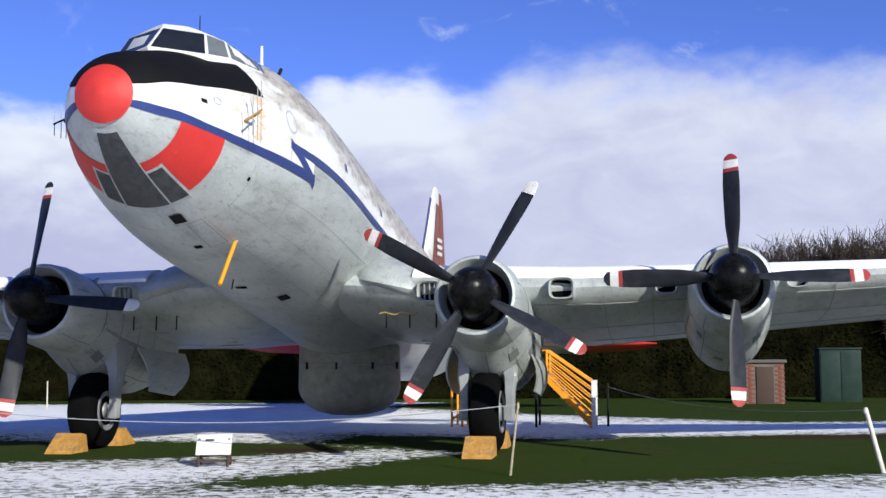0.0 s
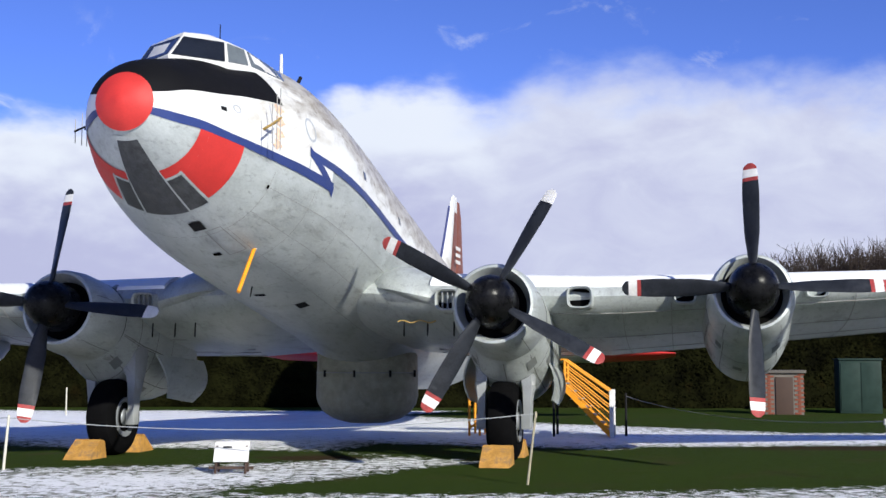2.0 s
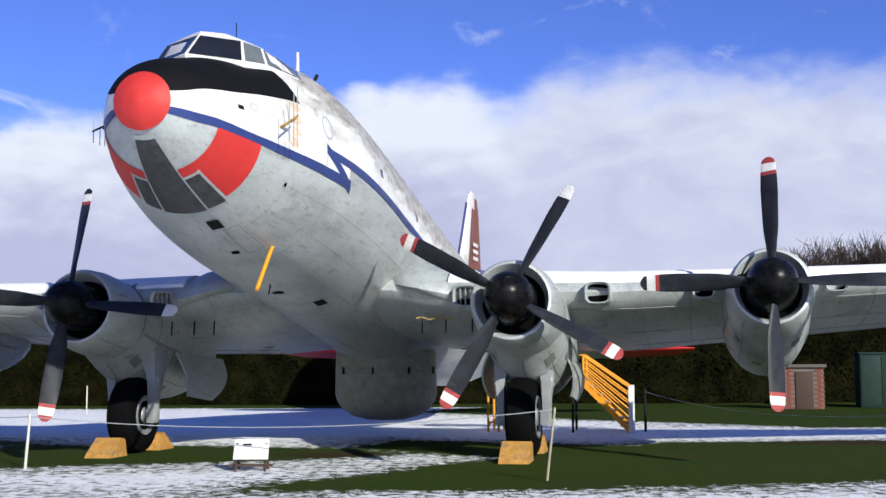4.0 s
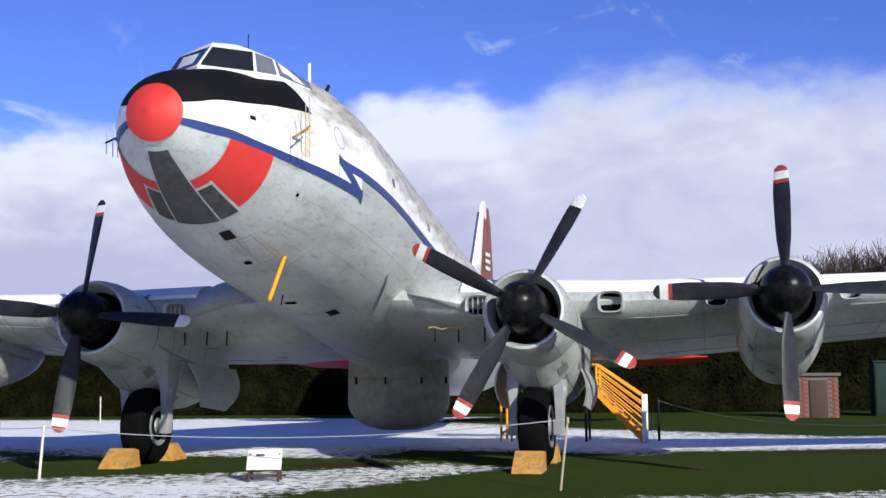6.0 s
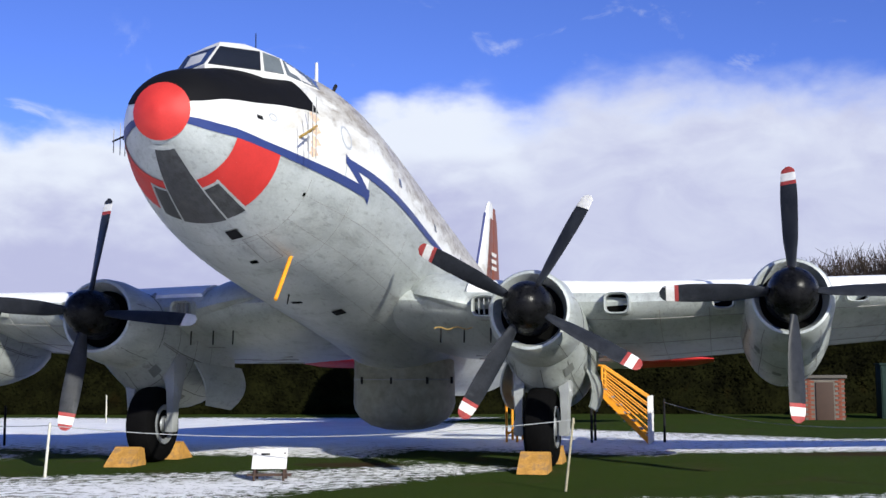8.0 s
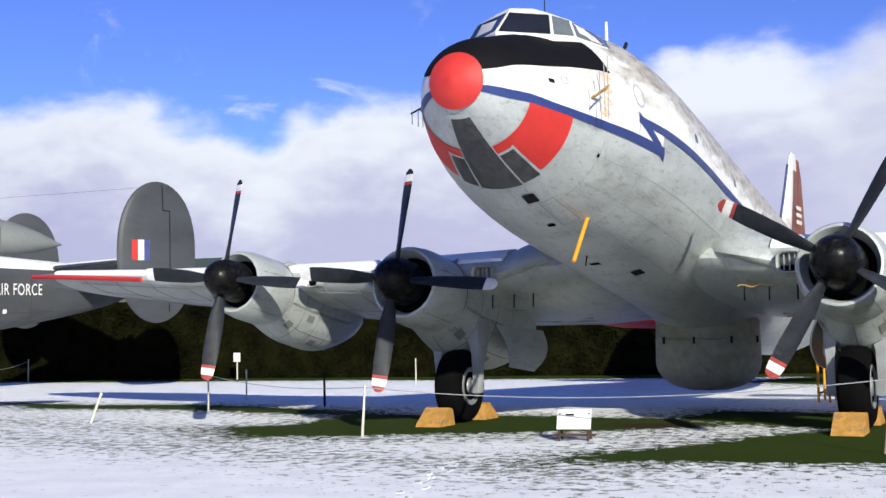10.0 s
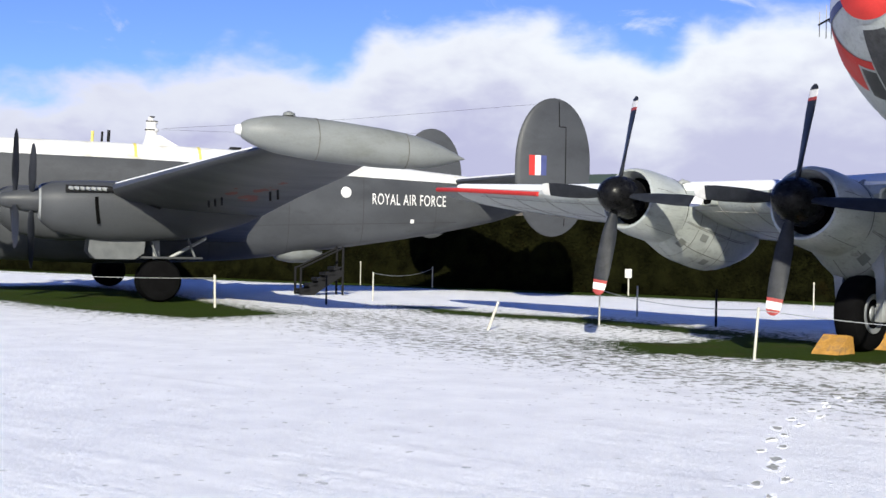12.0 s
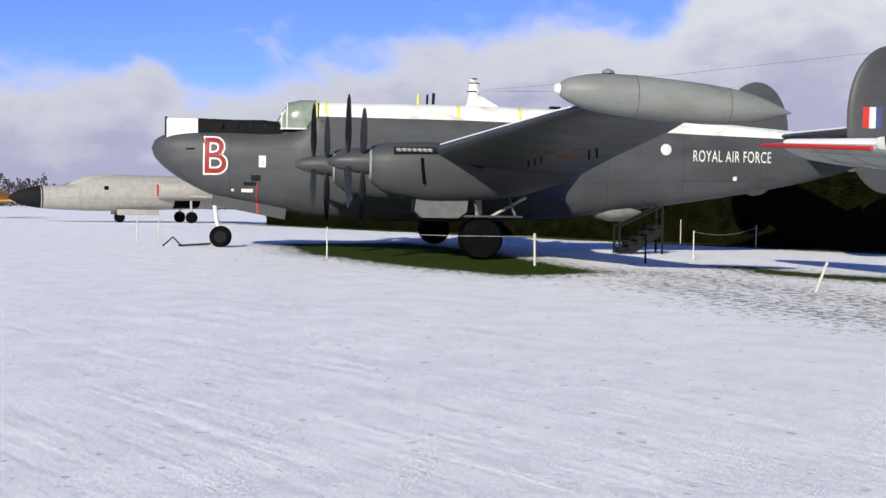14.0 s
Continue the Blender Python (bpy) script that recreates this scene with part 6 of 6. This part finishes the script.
def build_jet():
    nose, back = polar(70.25, 88), polar(63.6, 90)
    ax = (back - nose).normalized()
    m = Matrix.Translation(nose) @ Matrix.Rotation(math.atan2(-ax.x, ax.y), 4, "Z")
    e = thing("parked_jet", m, "pale grey jet with a black nose cone parked on snow", "aircraft")
    A = [0, 0.3, 1.2, 2.2, 4.0, 6.0, 8.5, 11, 15, 19]
    Wd = [0.03, 0.22, 0.52, 0.72, 0.9, 1.05, 1.2, 1.25, 1.1, 0.5]
    T = [1.72, 1.95, 2.35, 2.50, 2.65, 3.25, 3.40, 3.40, 3.1, 2.4]
    B = [1.66, 1.45, 1.10, 0.95, 0.85, 0.80, 0.85, 0.95, 1.1, 1.5]
    def ring(a, out=0.0):
        w, t, b = spline(A, Wd, a) + out, spline(A, T, a) + out, spline(A, B, a) - out
        return [Vector((w * math.cos(q), a, (t + b) / 2 + (t - b) / 2 * math.sin(q))) for q in [2 * math.pi * j / 32 for j in range(32)]]
    bm = bmesh.new()
    loft(bm, [ring(2.1 + 16.9 * k / 40) for k in range(41)])
    body = part("fuselage", bm, M_jet, e)
    bm = bmesh.new()
    loft(bm, [ring(2.25 * (k / 12) ** 1.4) for k in range(13)])
    part("nose_cone", bm, M_darkpost, e, "matt black nose cone")
    bm = bmesh.new()
    loft(bm, [[Vector((0.5 * k * math.cos(q), a, 2.5 + h * max(0, math.sin(q)))) for q in [math.pi * j / 12 for j in range(13)]] for a, k, h in ((4.0, 0.4, 0.2), (5.0, 1.0, 0.72), (6.5, 1.0, 0.92), (8.0, 0.8, 0.9))], cap=False, closed=False)
    part("canopy", bm, M_jet, body)
    for s in (1, -1):
        bm = bmesh.new()
        lathe(bm, [(10.0, 0.56), (10.1, 0.60), (12.5, 0.72), (16, 0.5)], Matrix.Translation((s * 1.35, 0, 2.35)), 24)
        pod = part("engine_pod", bm, M_jet, e)
        bm = bmesh.new()
        lathe(bm, [(9.95, 0.02), (9.96, 0.42), (10.05, 0.44)], Matrix.Translation((s * 1.35, 0, 2.35)), 24)
        part("intake_cover", bm, M_band_red, pod, "red intake cover")
        bm = bmesh.new()
        loft(bm, [surface_ring(s * b, le, c, 1.9, 0.08, 0.0) for b, le, c in ((0.8, 11.5, 5.0), (6.5, 14.5, 2.4))])
        part("wing", bm, M_jet, e)
        bm = bmesh.new()
        lathe(bm, [(-0.15, 0.1), (-0.16, 0.3), (-0.08, 0.42), (0.08, 0.42), (0.16, 0.3), (0.15, 0.1)], Matrix.Translation((s * 1.6, 12.4, 0.42)) @ Matrix.Rotation(radians(90), 4, "Z"), 20)
        part("tyre", bm, M_tyre, e)
        bm = bmesh.new()
        tube(bm, [(s * 1.6, 12.4, 0.42), (s * 1.4, 12.4, 1.9)], 0.09, 8)
        part("leg", bm, M_strut, e)
        bm = bmesh.new()
        box(bm, s * 1.0, 7.2, 0.55, s * 1.05, 10.2, 0.95, bevel=0.02)
        part("gear_door", bm, M_jet, e)
    # side windows and joints on both sides; near-black patch paints shade below the pods
    def flank(a, z, out=0.015):
        w, t, b = spline(A, Wd, a), spline(A, T, a), spline(A, B, a)
        c = max(-1.0, min(1.0, (z - (t + b) / 2) / ((t - b) / 2)))
        return Vector(((w + out) * math.sqrt(max(0.0, 1 - c * c)), a, z))
    for nm, mt, a0, a1, z0, z1 in (("side_window", M_dark, 6.3, 6.6, 2.30, 2.58), ("side_window", M_dark, 10.9, 11.1, 2.72, 2.88), ("painted_pod_shade", M_dark, 11.3, 13.2, 1.05, 1.62), ("orange_mark", M_orange, 12.6, 12.9, 1.95, 2.30), ("skin_joint", M_joint, 2.7, 9.6, 1.68, 1.71), ("skin_joint", M_joint, 4.7, 4.74, 1.0, 2.5), ("skin_joint", M_joint, 8.2, 8.24, 1.0, 3.0)):
        for s in (1, -1):
            bm = bmesh.new()
            loft(bm, [[Vector((s * p.x, p.y, p.z)) for p in [flank(a0 + (a1 - a0) * i / 8, z0 + (z1 - z0) * k / 6) for i in range(9)]] for k in range(7)], cap=False, closed=False)
            part(nm, bm, mt, body)
    bm = bmesh.new()
    lathe(bm, [(-0.25, 0.1), (-0.26, 0.28), (-0.15, 0.36), (0.15, 0.36), (0.26, 0.28), (0.25, 0.1)], Matrix.Translation((0, 7.6, 0.36)) @ Matrix.Rotation(radians(90), 4, "Z"), 20)
    part("nose_tyre", bm, M_tyre, e)
    bm = bmesh.new()
    tube(bm, [(0, 7.6, 0.36), (0, 7.7, 1.1)], 0.08, 8)
    part("nose_leg", bm, M_strut, e)
    return e


build_jet()


def build_trainer():
    m = Matrix.Translation(polar(71.6, 104)) @ Matrix.Rotation(radians(40), 4, "Z")
    e = thing("yellow_trainer", m, "small orange-yellow and white aircraft parked far off", "aircraft")
    bm = bmesh.new()
    loft(bm, [[Vector((r * math.cos(q), a, 1.7 + r * 1.1 * math.sin(q))) for q in [2 * math.pi * j / 20 for j in range(20)]] for a, r in ((-4, 0.1), (-3, 0.6), (-1, 0.85), (2, 0.8), (5, 0.3))])
    part("fuselage", bm, M_orange, e)
    bm = bmesh.new()
    loft(bm, [[Vector((0.5 * k * math.cos(q), a, 2.3 + 0.7 * k * max(0, math.sin(q)))) for q in [math.pi * j / 10 for j in range(11)]] for a, k in ((-2.4, 0.3), (-1.2, 1.0), (1.5, 0.9), (2.6, 0.3))], cap=False, closed=False)
    part("canopy", bm, M_band_white, e)
    for s in (-1, 1):
        bm = bmesh.new()
        loft(bm, [surface_ring(s * b, -1.2, 1.6, 1.4, 0.1, 0) for b in (0.5, 4.5)])
        part("wing", bm, M_orange, e)
        bm = bmesh.new()
        tube(bm, [(s * 1.2, -0.8, 0.0), (s * 1.1, -0.8, 1.4)], 0.12, 8)
        part("leg", bm, M_darkpost, e)
    return e


build_trainer()


def far_wood():
    rng = random.Random(11)
    verts, faces = [], []
    for _ in range(24000):
        az = rng.uniform(44, 86)
        tall = max(0.0, min(1.0, (az - 65.5) / 2.0))
        r = rng.uniform(240, 300)
        hump = 1.2 + tall * (3.6 + 2.0 * noise.noise(Vector((az * 0.8, 0, 1))) + 4.0 * max(0, noise.noise(Vector((az * 2.7, 4, 1)))))
        p = polar(az, r, rng.uniform(0.0, max(0.8, hump)))
        s = rng.uniform(0.15, 0.42)
        q = Euler((rng.uniform(0, 3), rng.uniform(0, 3), rng.uniform(0, 6))).to_matrix()
        k = len(verts)
        for c in ((-s, 0, 0), (0, -s * 0.7, 0.2), (s, 0, 0), (0, s * 0.7, 0.2)):
            verts.append(tuple(p + q @ Vector(c)))
        faces.append((k, k + 1, k + 2, k + 3))
    me = bpy.data.meshes.new("far_wood")
    me.from_pydata(verts, [], faces)
    me.materials.append(M_farwood)
    return tagged(new("far_wood", me), "dark bare woodland along the horizon", "woodland", kind="stuff")


def tow_bar():
    e = thing("tow_bar", PATROL @ pose(0, 1.1, 0), "rusty tow bar lying in snow by the nose wheel", "tow bar")
    for s in (-1, 1):
        bm = bmesh.new()
        tube(bm, [(s * 0.25, 1.3, 0.12), (s * 0.05, 0.2, 0.05)], 0.03, 8)
        part("arm", bm, M_darkpost, e)
    bm = bmesh.new()
    tube(bm, [(0, 0.3, 0.04), (0, 0.0, 0.35), (0, -0.35, 0.03)], 0.028, 8)
    part("stand", bm, M_darkpost, e)
    return e


tow_bar()


M_farwood = material("far_winter_wood", (0.045, 0.045, 0.05), 0.9, vary=0.3, scale=0.3)
far_wood()
